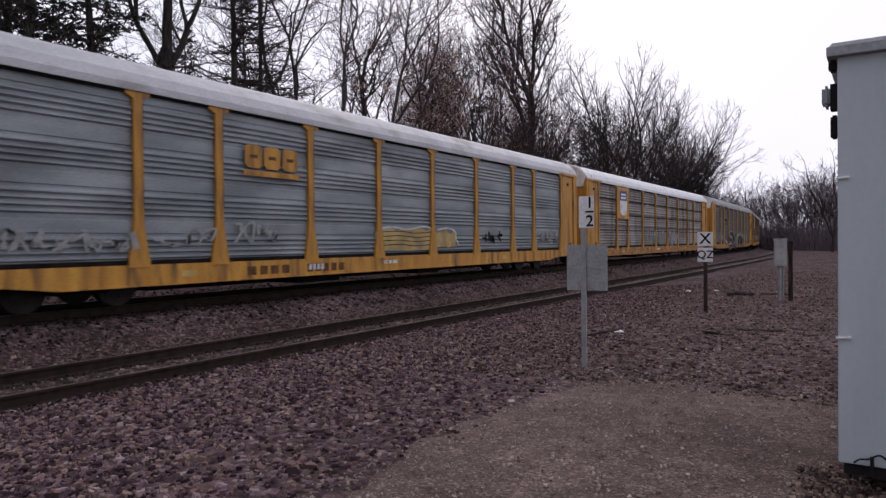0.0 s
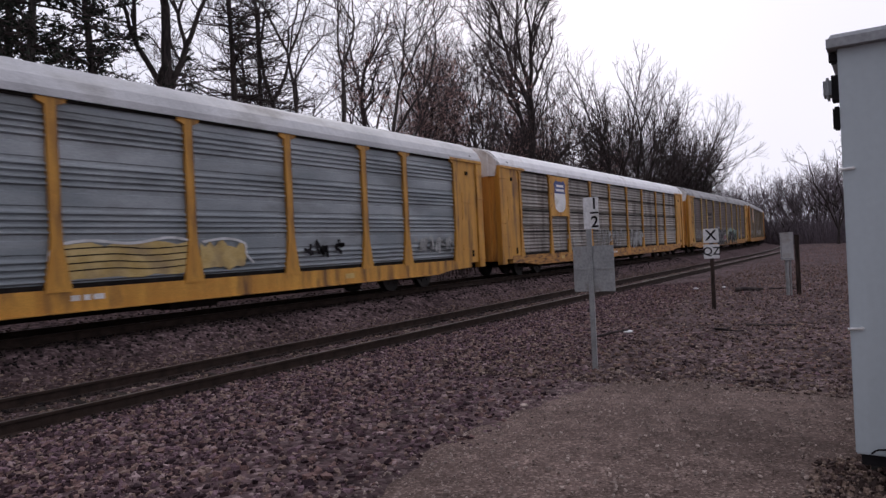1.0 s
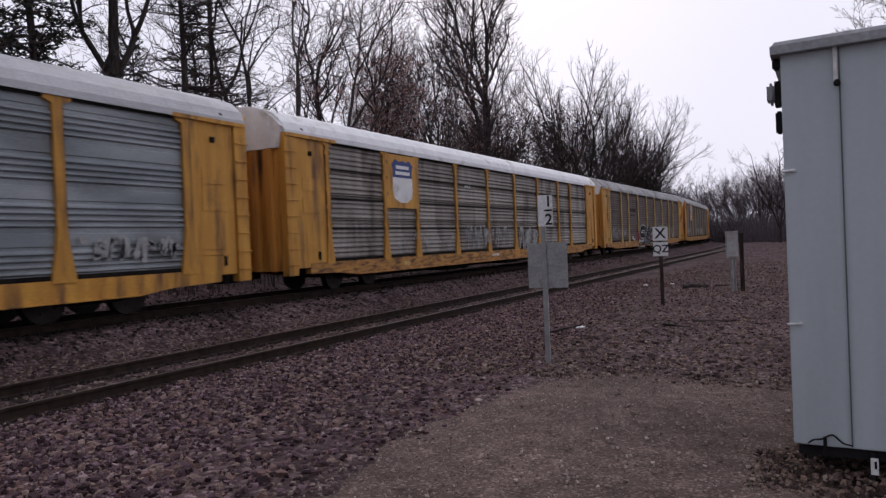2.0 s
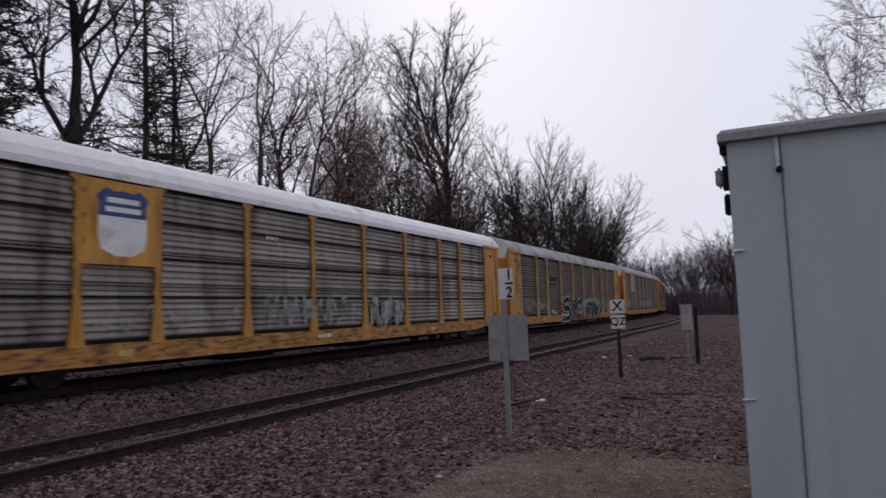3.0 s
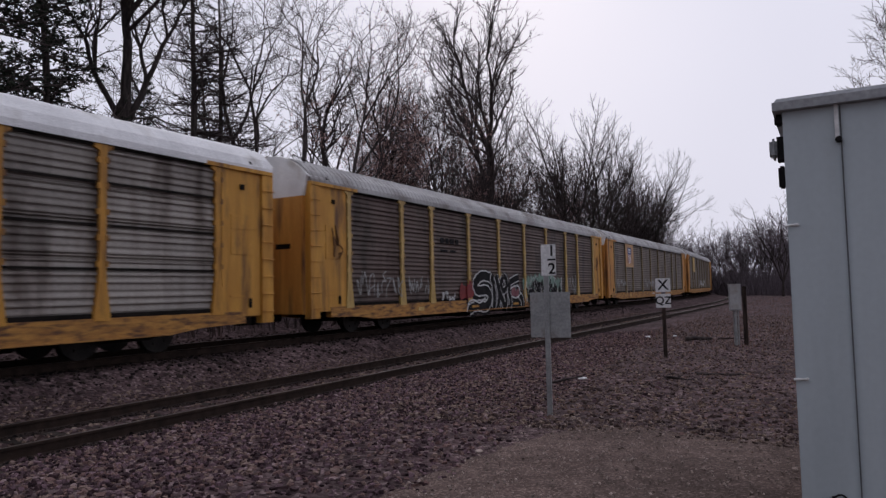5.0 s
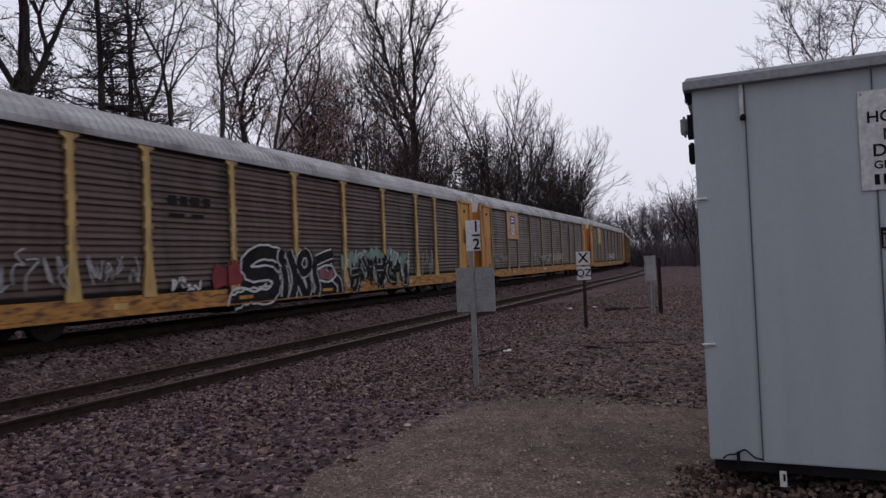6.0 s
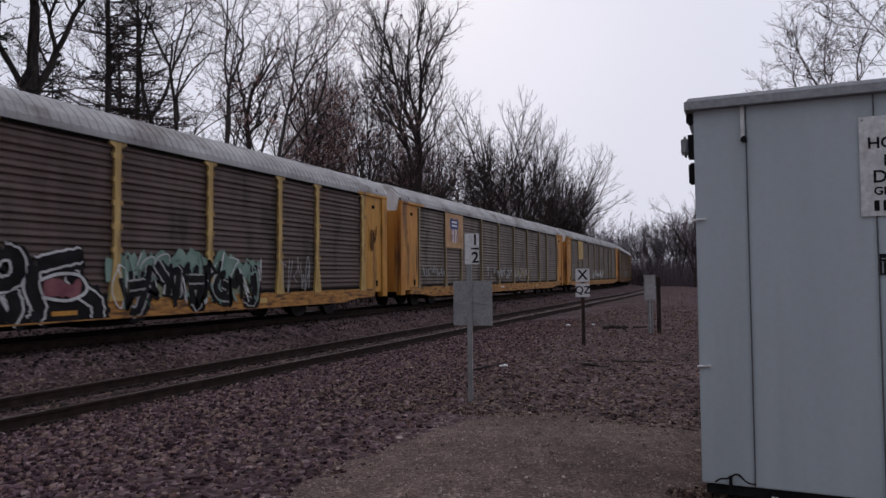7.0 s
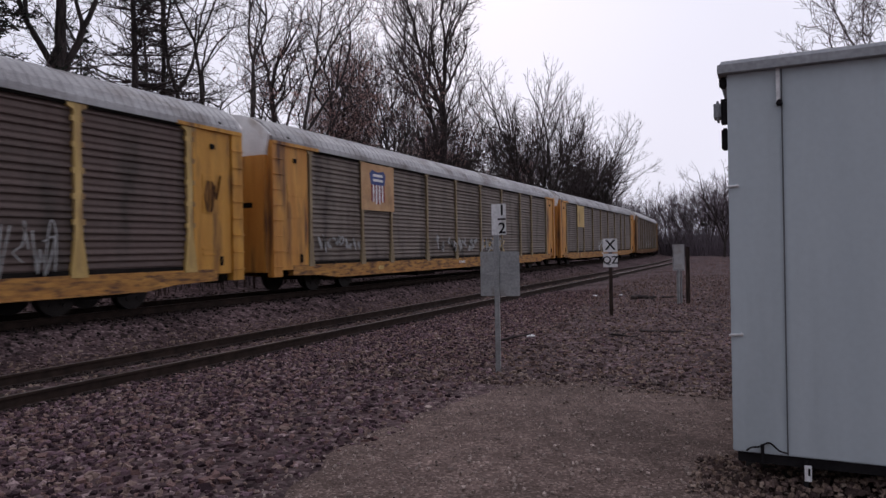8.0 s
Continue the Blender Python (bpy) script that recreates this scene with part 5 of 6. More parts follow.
def bare_tree_meshes(seed, height, trunk_r, fork, spread, limbs, lean=0.0, dense=1.0, leaves=0, twig_r=0.011, crook=0.12, fan=1.0, leads=()):
    """Trunk with its main limbs; crown of branches and twigs; a few withered leaves where asked."""
    rng = random.Random(seed)
    wood, crown, leaf = ([], []), ([], []), ([], [])
    d = Vector((lean * rng.uniform(-0.6, 0.6), lean, 1)).normalized()
    trunk = limb(wood, Vector((0, 0, -0.3)), d, height * fork, trunk_r, trunk_r * 0.7, 9, 7, crook * 0.6, rng, 0.02)
    tops = []
    top, td = pick(trunk, 0.999)
    plan = list(leads)
    if not plan:
        n_lead = rng.choice((2, 3, 3))
        turn = rng.uniform(0, math.tau)
        for k in range(n_lead):
            w = turn + k * math.tau / n_lead + rng.uniform(-0.5, 0.5)
            o = rng.uniform(0.22, 0.55) * spread
            plan.append((math.cos(w) * o, math.sin(w) * o, rng.uniform(0.85, 1.08), 1.0))
    for ox, oy, far, at in plan:
        base, bd = pick(trunk, at * 0.999)
        w = (Vector((0, 0, 1)) + Vector((ox, oy, 0))).normalized()
        L = height * (1 - fork * at) * far
        lead = limb(wood, base, w, L, trunk_r * (0.6 if at > 0.8 else 0.45), 0.012, 7, 12, crook, rng, 0.035)
        tops.append((lead, L, 1.0))
        for _ in range(rng.choice((4, 5, 6))):
            b, bd = pick(lead, rng.uniform(0.15, 0.8))
            l2 = L * rng.uniform(0.2, 0.42)
            tops.append((limb(wood, b, side_way(bd, rng.uniform(0.45, 0.95) * min(1.2, spread), rng), l2, trunk_r * 0.2, 0.016, 5, 7, crook * 1.3, rng, 0.06), l2, 0.8))
    for k in range(limbs):
        base, bd = pick(trunk, rng.uniform(0.4, 0.98))
        w = side_way(bd, rng.uniform(0.8, 1.35), rng)
        L = height * rng.uniform(0.14, 0.3) * spread
        tops.append((limb(wood, base, w, L, trunk_r * rng.uniform(0.16, 0.3), 0.016, 5, 7, crook * 1.6, rng, 0.04), L, 0.8))
    for pts, L, k in tops:
        for _ in range(int((5 + L * 0.75) * dense * k)):
            f = 0.18 + 0.82 * rng.random() ** 0.75
            b, bd = pick(pts, f * 0.999)
            l2 = L * rng.uniform(0.10, 0.24) * (1.25 - 0.4 * f) + 0.6
            p2 = limb(crown, b, side_way(bd, rng.uniform(0.5, 1.25) * fan, rng), l2, 0.014 + 0.010 * l2, twig_r, 3, 4, 0.26 * fan, rng, 0.03 + 0.2 * (1 - fan))
            for _ in range(int((2.6 + l2 * 1.3) * dense)):
                f2 = rng.uniform(0.15, 1.0)
                c, cd = pick(p2, f2 * 0.999)
                l3 = l2 * rng.uniform(0.18, 0.4) + 0.25
                p3 = limb(crown, c, side_way(cd, rng.uniform(0.4, 1.2) * fan, rng), l3, twig_r * 1.4, twig_r * 0.7, 3, 2, 0.3 * fan, rng, 0.2 * (1 - fan))
                for _ in range(int((1.2 + l3 * 1.2) * dense)):
                    e, ed = pick(p3, rng.uniform(0.3, 0.999))
                    limb(crown, e, side_way(ed, rng.uniform(0.4, 1.1) * fan, rng), l3 * rng.uniform(0.35, 0.7) + 0.15, twig_r * 0.9, twig_r * 0.6, 3, 1, 0.15, rng, -0.02)
                if leaves and rng.random() < leaves:
                    for _ in range(4):
                        e, ed = pick(p3, rng.uniform(0.2, 0.999))
                        e = e + Vector((rng.uniform(-0.12, 0.12), rng.uniform(-0.12, 0.12), rng.uniform(-0.15, 0.05)))
                        q = rng.uniform(0.055, 0.11)
                        u = Vector((rng.uniform(-1, 1), rng.uniform(-1, 1), rng.uniform(-1, 1))).normalized() * q
                        v = Vector((rng.uniform(-1, 1), rng.uniform(-1, 1), rng.uniform(-1, 1))).normalized() * q * 0.7
                        k0 = len(leaf[0])
                        leaf[0].extend([tuple(e - u), tuple(e + v), tuple(e + u), tuple(e - v)])
                        leaf[1].append((k0, k0 + 1, k0 + 2, k0 + 3))
    return wood, crown, leaf


def forked(bufs, a, d, length, r, depth, rng, o):
    """A branch that forks again and again into finer ones, down to the twigs."""
    wood, crown, leaf = bufs
    thick = r > 0.045
    pts = limb(wood if thick else crown, a, d, length, r, max(r * 0.74, o["twig"] * 0.6), 6 if thick else 3, 4 if thick else (1, 2, 2, 3)[min(depth, 3)], o["crook"] if thick else o["crook"] * 1.9, rng, o["lift"] if thick else o["lift"] * o["curl"])
    tip, td = pick(pts, 0.999)
    if depth <= 0:
        if o["leaves"] and rng.random() < o["leaves"]:
            for _ in range(5):
                e, _d = pick(pts, rng.uniform(0.1, 0.999))
                e = e + Vector((rng.uniform(-0.15, 0.15), rng.uniform(-0.15, 0.15), rng.uniform(-0.2, 0.03)))
                q = rng.uniform(0.04, 0.075)
                u = Vector((rng.uniform(-1, 1), rng.uniform(-1, 1), rng.uniform(-1, 1))).normalized() * q
                v = Vector((rng.uniform(-1, 1), rng.uniform(-1, 1), rng.uniform(-1, 1))).normalized() * q * 0.6
                k0 = len(leaf[0])
                leaf[0].extend([tuple(e - u), tuple(e + v), tuple(e + u), tuple(e - v)])
                leaf[1].append((k0, k0 + 1, k0 + 2, k0 + 3))
        return
    fine = max(r * 0.70, o["twig"])
    forked(bufs, tip, side_way(td, rng.uniform(0.1, 0.45) * o["spread"], rng), length * rng.uniform(0.66, 0.82), fine, depth - 1, rng, o)
    forked(bufs, tip, side_way(td, rng.uniform(0.5, 1.0) * o["spread"], rng), length * rng.uniform(0.55, 0.78), fine * 0.85, depth - 1, rng, o)
    if rng.random() < 0.3:
        forked(bufs, tip, side_way(td, rng.uniform(0.6, 1.15) * o["spread"], rng), length * rng.uniform(0.45, 0.65), fine * 0.75, depth - 1, rng, o)
    for _ in range(o["side"] if depth > 2 else 1):
        b, bd = pick(pts, rng.uniform(0.25, 0.95))
        forked(bufs, b, side_way(bd, rng.uniform(0.75, 1.35) * o["spread"], rng), length * rng.uniform(0.42, 0.68), max(r * 0.38, o["twig"]), max(0, depth - 2), rng, o)


def fork_tree_meshes(seed, height, trunk_r, fork, leads, depth=6, crook=0.14, spread=1.0, lift=0.05, leaves=0.0, twig=0.011, side=2, low=3, lean=(0.0, 0.0), curl=0.3):
    """A winter tree: trunk, main limbs (sideways lean, relative length, where they leave the trunk) that fork into twigs."""
    rng = random.Random(seed)
    bufs = ([], []), ([], []), ([], [])
    o = {"twig": twig, "crook": crook, "spread": spread, "lift": lift, "leaves": leaves, "side": side, "curl": curl}
    trunk = limb(bufs[0], Vector((0, 0, -0.3)), Vector((*lean, 1)).normalized(), height * fork, trunk_r, trunk_r * 0.72, 9, 7, crook * 0.5, rng, 0.02)
    for ox, oy, far, at in leads:
        b, bd = pick(trunk, at * 0.999)
        forked(bufs, b, (Vector((ox, oy, 1))).normalized(), height * (1 - fork) * 0.30 * far, trunk_r * 0.62 * min(1.0, far), depth, rng, o)
    for _ in range(low):
        b, bd = pick(trunk, rng.uniform(0.35, 0.95))
        forked(bufs, b, side_way(bd, rng.uniform(0.9, 1.4), rng), height * rng.uniform(0.06, 0.11), trunk_r * 0.2, max(2, depth - 3), rng, o)
    # bring the whole tree to its height
    k = height / max(v[2] for v in bufs[1][0])
    for verts, _f in bufs:
        verts[:] = [(x * k, y * k, z * k) for x, y, z in verts]
    return bufs


def conifer_meshes(seed, height, trunk_r, sparse, needles):
    """A straight stem with whorls of drooping boughs; needles as small tufts."""
    rng = random.Random(seed)
    wood, crown, leaf = ([], []), ([], []), ([], [])
    stem = limb(wood, Vector((0, 0, -0.3)), Vector((0, 0, 1)), height, trunk_r, 0.03, 8, 10, 0.025, rng, 0.02)
    z = 0.16
    while z < 0.985:
        b, bd = pick(stem, z)
        for _ in range(rng.choice((4, 5, 6))):
            a = rng.uniform(0, math.tau)
            L = (1.05 - z) * height * 0.23 * rng.uniform(0.6, 1.15) + 0.3
            if rng.random() < sparse:
                continue
            w = Vector((math.cos(a), math.sin(a), rng.uniform(-0.15, 0.35)))
            p = limb(crown, b, w, L, 0.02 + 0.010 * L, 0.012, 4, 4, 0.10, rng, 0.02)
            for _ in range(int(6 + 5 * L)):
                c, cd = pick(p, rng.uniform(0.15, 0.999))
                l3 = rng.uniform(0.25, 0.3 + 0.22 * L)
                p3 = limb(crown, c, side_way(cd, rng.uniform(0.5, 1.0), rng), l3, 0.013, 0.008, 3, 2, 0.15, rng, -0.02)
                for _ in range(needles):
                    e, ed = pick(p3, rng.uniform(0.1, 0.999))
                    s = rng.uniform(0.08, 0.17)
                    u = Vector((rng.uniform(-1, 1), rng.uniform(-1, 1), rng.uniform(-0.7, 0.5))).normalized() * s
                    v = u.cross(Vector((rng.uniform(-1, 1), rng.uniform(-1, 1), rng.uniform(-1, 1)))).normalized() * s * 0.28
                    k0 = len(leaf[0])
                    leaf[0].extend([tuple(e - v), tuple(e + u), tuple(e + v)])
                    leaf[1].append((k0, k0 + 1, k0 + 2))
        z += rng.uniform(0.016, 0.034)
    return wood, crown, leaf


def tree(name, label, buffers, m, leaf_mat=None, group="trees beyond the tracks", twigs="twig"):
    wood, crown, leaf = buffers
    t = thing(name, label, "tree", m, group)
    part("trunk", raw_mesh("trunk", *wood, M["bark"], True), None, t)
    part("crown", raw_mesh("crown", *crown, M[twigs]), None, t)
    if leaf[1]:
        part("leaves", raw_mesh("leaves", *leaf, M[leaf_mat]), None, t)
    return t


def spot(x, y, turn=0.0, s=1.0):
    return pose(x, y, ground_z(x, y) - 0.1, 0, 0, turn)


def scaled_copy(t, x, y, turn, s):
    c = copy_thing(t, spot(x, y, turn))
    c.scale = (s, s, s * 1.0)
    return c


def build_trees():
    rng = random.Random(77)
    # the row that stands nearest behind the train, from the pines onward
    pine = tree("conifer_tree", "dense dark evergreen with drooping boughs", conifer_meshes(9, 19, 0.24, 0.05, 8), spot(-26, 15.2), "needle")
    leaning = tree("bare_tree", "bare dark tree with a leaning trunk and one long rising limb", fork_tree_meshes(2, 21, 0.36, 0.42, ((0.05, 0.05, 1.0, 1.0), (0.35, 0.22, 0.7, 0.85), (-0.4, -0.25, 0.6, 0.9)), 6, lean=(0.05, 0.03)), spot(-26, 16.6))
    larch = tree("conifer_tree", "straight dark conifer with sparse level boughs", conifer_meshes(8, 21, 0.22, 0.12, 1), spot(-26, 21.9), "needle")
    weeping = tree("bare_tree", "bare tree with a thin forked stem and fine hanging twigs", fork_tree_meshes(21, 18.5, 0.22, 0.22, ((0.1, 0.08, 1.0, 1.0), (0.32, 0.2, 0.95, 0.9), (-0.3, -0.3, 0.7, 0.8)), 7, 0.17, 1.0, 0.04, side=1, twig=0.008, lean=(0.06, 0.04)), spot(-26, 25.0))
    twin = tree("bare_tree", "two crooked dark stems rising from one foot", fork_tree_meshes(3, 22, 0.27, 0.10, ((-0.12, -0.08, 1.05, 1.0), (0.36, 0.2, 1.05, 0.9), (-0.9, -0.55, 0.75, 0.7)), 7, 0.16, 0.9, 0.06, side=1, twig=0.008), spot(-26, 31.4))
    leafy = tree("leafy_winter_tree", "half-bare tree that keeps rust-brown withered leaves", fork_tree_meshes(4, 20, 0.19, 0.26, ((0.0, 0.02, 1.05, 1.0), (0.3, 0.2, 0.85, 0.9), (-0.35, -0.2, 0.85, 0.95), (0.1, -0.3, 0.7, 0.8)), 6, 0.14, 0.95, 0.05, 0.7), spot(-27, 39.2, 0), "rust_leaf")
    thin = tree("bare_tree", "cluster of thin upright bare stems", fork_tree_meshes(6, 18, 0.15, 0.06, ((0.05, 0.02, 1.0, 1.0), (0.25, 0.14, 0.95, 0.9), (-0.2, -0.1, 0.9, 0.8), (0.45, 0.25, 0.7, 0.7)), 5, 0.10, 0.65, 0.08), spot(-26, 44.0))
    big = tree("bare_tree", "tall bare broadleaf tree with a forked dark trunk", fork_tree_meshes(1, 28.5, 0.50, 0.30, ((-0.20, -0.11, 1.05, 1.0), (0.16, 0.08, 0.88, 1.0), (0.03, 0.02, 0.8, 0.9)), 7, 0.17, 0.7, 0.05, low=5, side=2, twig=0.01), spot(-26, 53.4, 300))
    dense = tree("bare_tree", "dense dark bare tree with many low branches", fork_tree_meshes(31, 17, 0.25, 0.14, ((0.1, 0.0, 1.0, 1.0), (0.5, 0.3, 0.9, 0.9), (-0.5, -0.3, 0.9, 0.9), (0.2, -0.5, 0.8, 0.8)), 5, 0.14, 1.05, 0.05, twig=0.013, low=8, side=3), spot(-26, 58.5))
    broad = tree("bare_tree", "broad bare tree with a rounded fan of fine upright twigs", fork_tree_meshes(5, 25, 0.34, 0.12, ((0.0, 0.0, 1.05, 1.0), (0.3, 0.16, 1.0, 1.0), (-0.3, -0.16, 1.0, 1.0), (0.62, 0.32, 0.85, 0.95), (-0.62, -0.32, 0.85, 0.95), (0.1, 0.4, 0.9, 0.85), (-0.1, -0.4, 0.9, 0.85)), 6, 0.09, 0.85, 0.05, twig=0.013, low=9, curl=0.8), spot(-26, 79))
    shrub = tree("bare_shrub", "tangled leafless shrub at the wood's edge", bare_tree_meshes(7, 6.5, 0.07, 0.10, 1.5, 6, 0.1, 0.65, twig_r=0.011), spot(-21, 34))
    close_by = ((pine, -24, 11.4, 80, 0.95), (pine, -29, 13.0, 180, 1.1), (pine, -27, 8.2, 260, 1.0), (pine, -27, 19.9, 30, 0.56), (larch, -28.5, 25.8, 90, 0.92), (larch, -38, 33.0, 10, 0.9))
    further_on = ((leafy, -28, 43.0, 180, 0.95), (weeping, -28, 47.0, 60, 0.95), (thin, -28, 48.6, 190, 1.05), (dense, -31, 64.0, 40, 1.05), (leafy, -31, 62.0, 200, 0.9), (thin, -29, 68.0, 100, 1.1), (weeping, -36, 58.0, 40, 1.0), (dense, -36, 70.0, 300, 1.1), (leafy, -29, 57.0, 120, 0.8), (dense, -33, 92.0, 130, 1.1), (dense, -34, 106.0, 330, 1.1), (dense, -27, 112.0, 20, 1.1), (dense, -29, 121.0, 250, 1.0), (dense, -32, 147.0, 90, 0.9), (broad, -28, 97.0, 80, 0.98), (broad, -25.5, 108.0, 150, 0.95), (broad, -29, 122.0, 220, 0.88), (broad, -31, 140.0, 300, 0.74), (dense, -27, 74.0, 210, 1.0), (weeping, -34, 52.0, 300, 1.1), (leaning, -36, 42.0, 20, 1.0), (dense, -28, 102.0, 60, 1.05), (dense, -30, 132.0, 160, 0.9), (leafy, -30, 84.0, 10, 0.9))
    for t, x, y, turn, q in close_by + further_on:
        scaled_copy(t, x, y, turn, q)
    for k in range(22):
        y = 12 + 6.1 * k + rng.uniform(-2, 2)
        scaled_copy(shrub, -20.5 - rng.uniform(0, 6) - (max(0, y - 60) ** 2) / 900, y, rng.uniform(0, 360), rng.uniform(0.7, 1.3))
    # the tree behind the hut
    tree("bare_tree", "bare birch-like tree with fine pale twigs behind the hut", fork_tree_meshes(12, 15.0, 0.13, 0.24, ((-0.16, 0.0, 1.0, 1.0), (0.2, 0.1, 1.0, 1.0), (0.5, 0.0, 0.8, 1.0)), 7, 0.17, 0.74, 0.04, twig=0.007, low=1), spot(5.9, 26.5), group="trees behind the hut")
    # distant woods where the line bends away, their haze put into the twig colour
    far = tree("bare_tree", "distant bare tree with a rounded crown, haze put into its twig colour", fork_tree_meshes(41, 16, 0.2, 0.14, ((0.0, 0.0, 1.0, 1.0), (0.5, 0.2, 0.95, 1.0), (-0.5, -0.2, 0.95, 1.0), (0.1, 0.5, 0.9, 0.9)), 5, 0.11, 1.0, 0.05, twig=0.02, low=2, curl=0.7, side=1), spot(-20, 150), group="distant woods", twigs="hazed_twig")
    for x, y, turn, q in ((-5.6, 104.0, 40, 0.9), (-8.6, 122.0, 110, 0.85), (-12.5, 140.0, 10, 0.85)):
        scaled_copy(far, x, y, turn, q)
    brush = tree("bare_shrub", "distant thicket of bare stems, haze put into their colour", bare_tree_meshes(42, 8, 0.09, 0.06, 1.3, 5, 0.05, 0.5, twig_r=0.02), spot(-22, 140), group="distant woods", twigs="hazed_twig")
    for k in range(50):
        a = k / 49
        x, y = -50 + 64 * a ** 0.85 + rng.uniform(-4, 4), 178 - 62 * a + rng.uniform(-14, 14)
        scaled_copy(far, x, y, rng.uniform(0, 360), 0.72 + 0.1 * a + rng.uniform(-0.1, 0.15))
    for k in range(34):
        a = rng.random()
        scaled_copy(brush, -44 + 62 * a + rng.uniform(-5, 5), 160 - 62 * a + rng.uniform(-12, 8), rng.uniform(0, 360), rng.uniform(0.7, 1.25))


def stems(name, label, count, seed, spread_at, low, high, width, material):
    """Very many thin upright stems in one mesh."""
    rng = random.Random(seed)
    verts, faces = [], []
    for _ in range(count):
        x, y = spread_at(rng)
        z, h, a, w = ground_z(x, y), rng.uniform(low, high), rng.uniform(0, 6.28), width * rng.uniform(0.5, 1.3)
        dx, dy, k = rng.uniform(-0.3, 0.3) * h, rng.uniform(-0.3, 0.3) * h, len(verts)
        c, d = w * math.cos(a), w * math.sin(a)
        verts += [(x - c, y - d, z - 0.05), (x + c, y + d, z - 0.05), (x + dx, y + dy, z + h)]
        faces.append((k, k + 1, k + 2))
    ob = new(name, raw_mesh(name, verts, faces, material))
    tagged(ob, label, "undergrowth", kind="stuff")


def wood_edge(rng):
    a = rng.random()
    return -48 + 72 * a + rng.uniform(-4, 4), 164 - 64 * a + rng.uniform(-14, 10)


def rough_grass(rng):
    return rng.uniform(-6.8, 9.0), 20 + 75 * rng.random() ** 1.2


def far_bank(rng):
    x, y, _ = along(rng.uniform(0, 120), rng.uniform(-26.0, -16.8))
    return x, y


# these stems share the twig colour that is paled for haze
stems("distant_thicket", "leafless thicket at the foot of the distant woods, coloured pale for haze", 45000, 3, wood_edge, 0.8, 5.5, 0.045, M["hazed_twig"])
stems("rough_grass", "short dead grass and weeds on the stony verge", 9000, 5, rough_grass, 0.04, 0.2, 0.012, M["leaf_dead"])
# stems added up to the train to hide pale ground seen beneath it
stems("bank_undergrowth", "dark bare undergrowth under the trees, added up to the train", 21000, 6, far_bank, 0.3, 2.2, 0.03, M["twig"])
build_trees()


# ---- signs, posts and the hut ----
UPRIGHT = pose(0, 0, 0, 90, 0, 0)


def half_mile_sign():
    s = thing("milepost_sign", "white fraction sign and bare plate on a galvanised post", "sign", pose(-3.57, 9.23, ground_z(-3.57, 9.23), 0, 0, 8))
    bm = bmesh.new()
    add_box(bm, -0.035, 0.035, -0.004, 0.0, -0.3, 2.42)
    add_box(bm, -0.035, -0.028, 0.0, 0.035, -0.3, 2.42)
    add_box(bm, 0.028, 0.035, 0.0, 0.035, -0.3, 2.42)
    part("post", bm, M["galv"], s)
    plate = boxes("sign_plate", s, M["sign"], (-0.06, 0.155, -0.012, -0.006, 2.0, 2.45), label="white plate with a black fraction", bevel=0.002)
    m = pose(0.095, -0.0135, 2.35, 90, 0, 0)
    letters("digit", "1", 0.22, M["black"], plate, m)
    letters("digit", "2", 0.22, M["black"], plate, pose(0.095, -0.0135, 2.09, 90, 0, 0))
    boxes("fraction_bar", plate, M["black"], (0.035, 0.15, -0.0145, -0.012, 2.215, 2.24))
    bm = bmesh.new()
    add_box(bm, -0.25, 0.33, 0.037, 0.042, 1.11, 1.76)
    back = part("back_plate", bm, M["plate"], s, "bare grey aluminium plate seen from behind")
    boxes("bolt", back, M["galv"], (-0.012, 0.012, -0.012, -0.004, 1.62, 1.645), (-0.012, 0.012, -0.012, -0.004, 1.25, 1.275))
    boxes("brace", back, M["galv"], (-0.24, 0.32, 0.028, 0.037, 1.42, 1.45))


def whistle_sign():
    s = thing("whistle_post_sign", "two white square signs with black letters on a dark post", "sign", pose(-3.69, 17.7, ground_z(-3.69, 17.7), 0, 0, 8))
    boxes("post", s, M["wood"], (-0.045, 0.045, 0.0, 0.07, -0.3, 1.9), bevel=0.006)
    top = boxes("sign_plate", s, M["sign"], (-0.18, 0.18, -0.012, -0.004, 1.64, 1.99), bevel=0.003)
    low = boxes("sign_plate", s, M["sign"], (-0.18, 0.18, -0.012, -0.004, 1.25, 1.60), bevel=0.003)
    letters("letter", "X", 0.36, M["black"], top, pose(0, -0.0135, 1.815, 90, 0, 0))
    letters("letter", "QZ", 0.27, M["black"], low, pose(0, -0.0135, 1.425, 90, 0, 0))


def post_box():
    s = thing("signal_cabinet", "pale grey metal box on a pipe beside a timber post", "cabinet", pose(-2.5, 22.0, ground_z(-2.5, 22.0), 0, 0, 6))
    boxes("cabinet", s, M["box"], (-0.17, 0.17, -0.14, 0.14, 1.02, 1.78), bevel=0.012)
    boxes("cabinet_lid", s, M["box"], (-0.185, 0.185, -0.16, 0.15, 1.78, 1.82), bevel=0.006)
    bm = bmesh.new()
    add_tube(bm, (-0.02, 0, -0.3), (-0.02, 0, 1.02), 0.05, sides=12)
    add_tube(bm, (0.07, 0.02, -0.3), (0.07, 0.02, 1.02), 0.022, sides=8)
    part("pipe", bm, M["galv"], s)
    boxes("timber_post", s, M["wood"], (0.2, 0.32, 0.05, 0.17, -0.3, 1.74), bevel=0.01)
    boxes("door_seam", s, M["seam"], (-0.15, 0.15, -0.142, -0.139, 1.05, 1.06), (-0.15, -0.14, -0.142, -0.139, 1.05, 1.75))


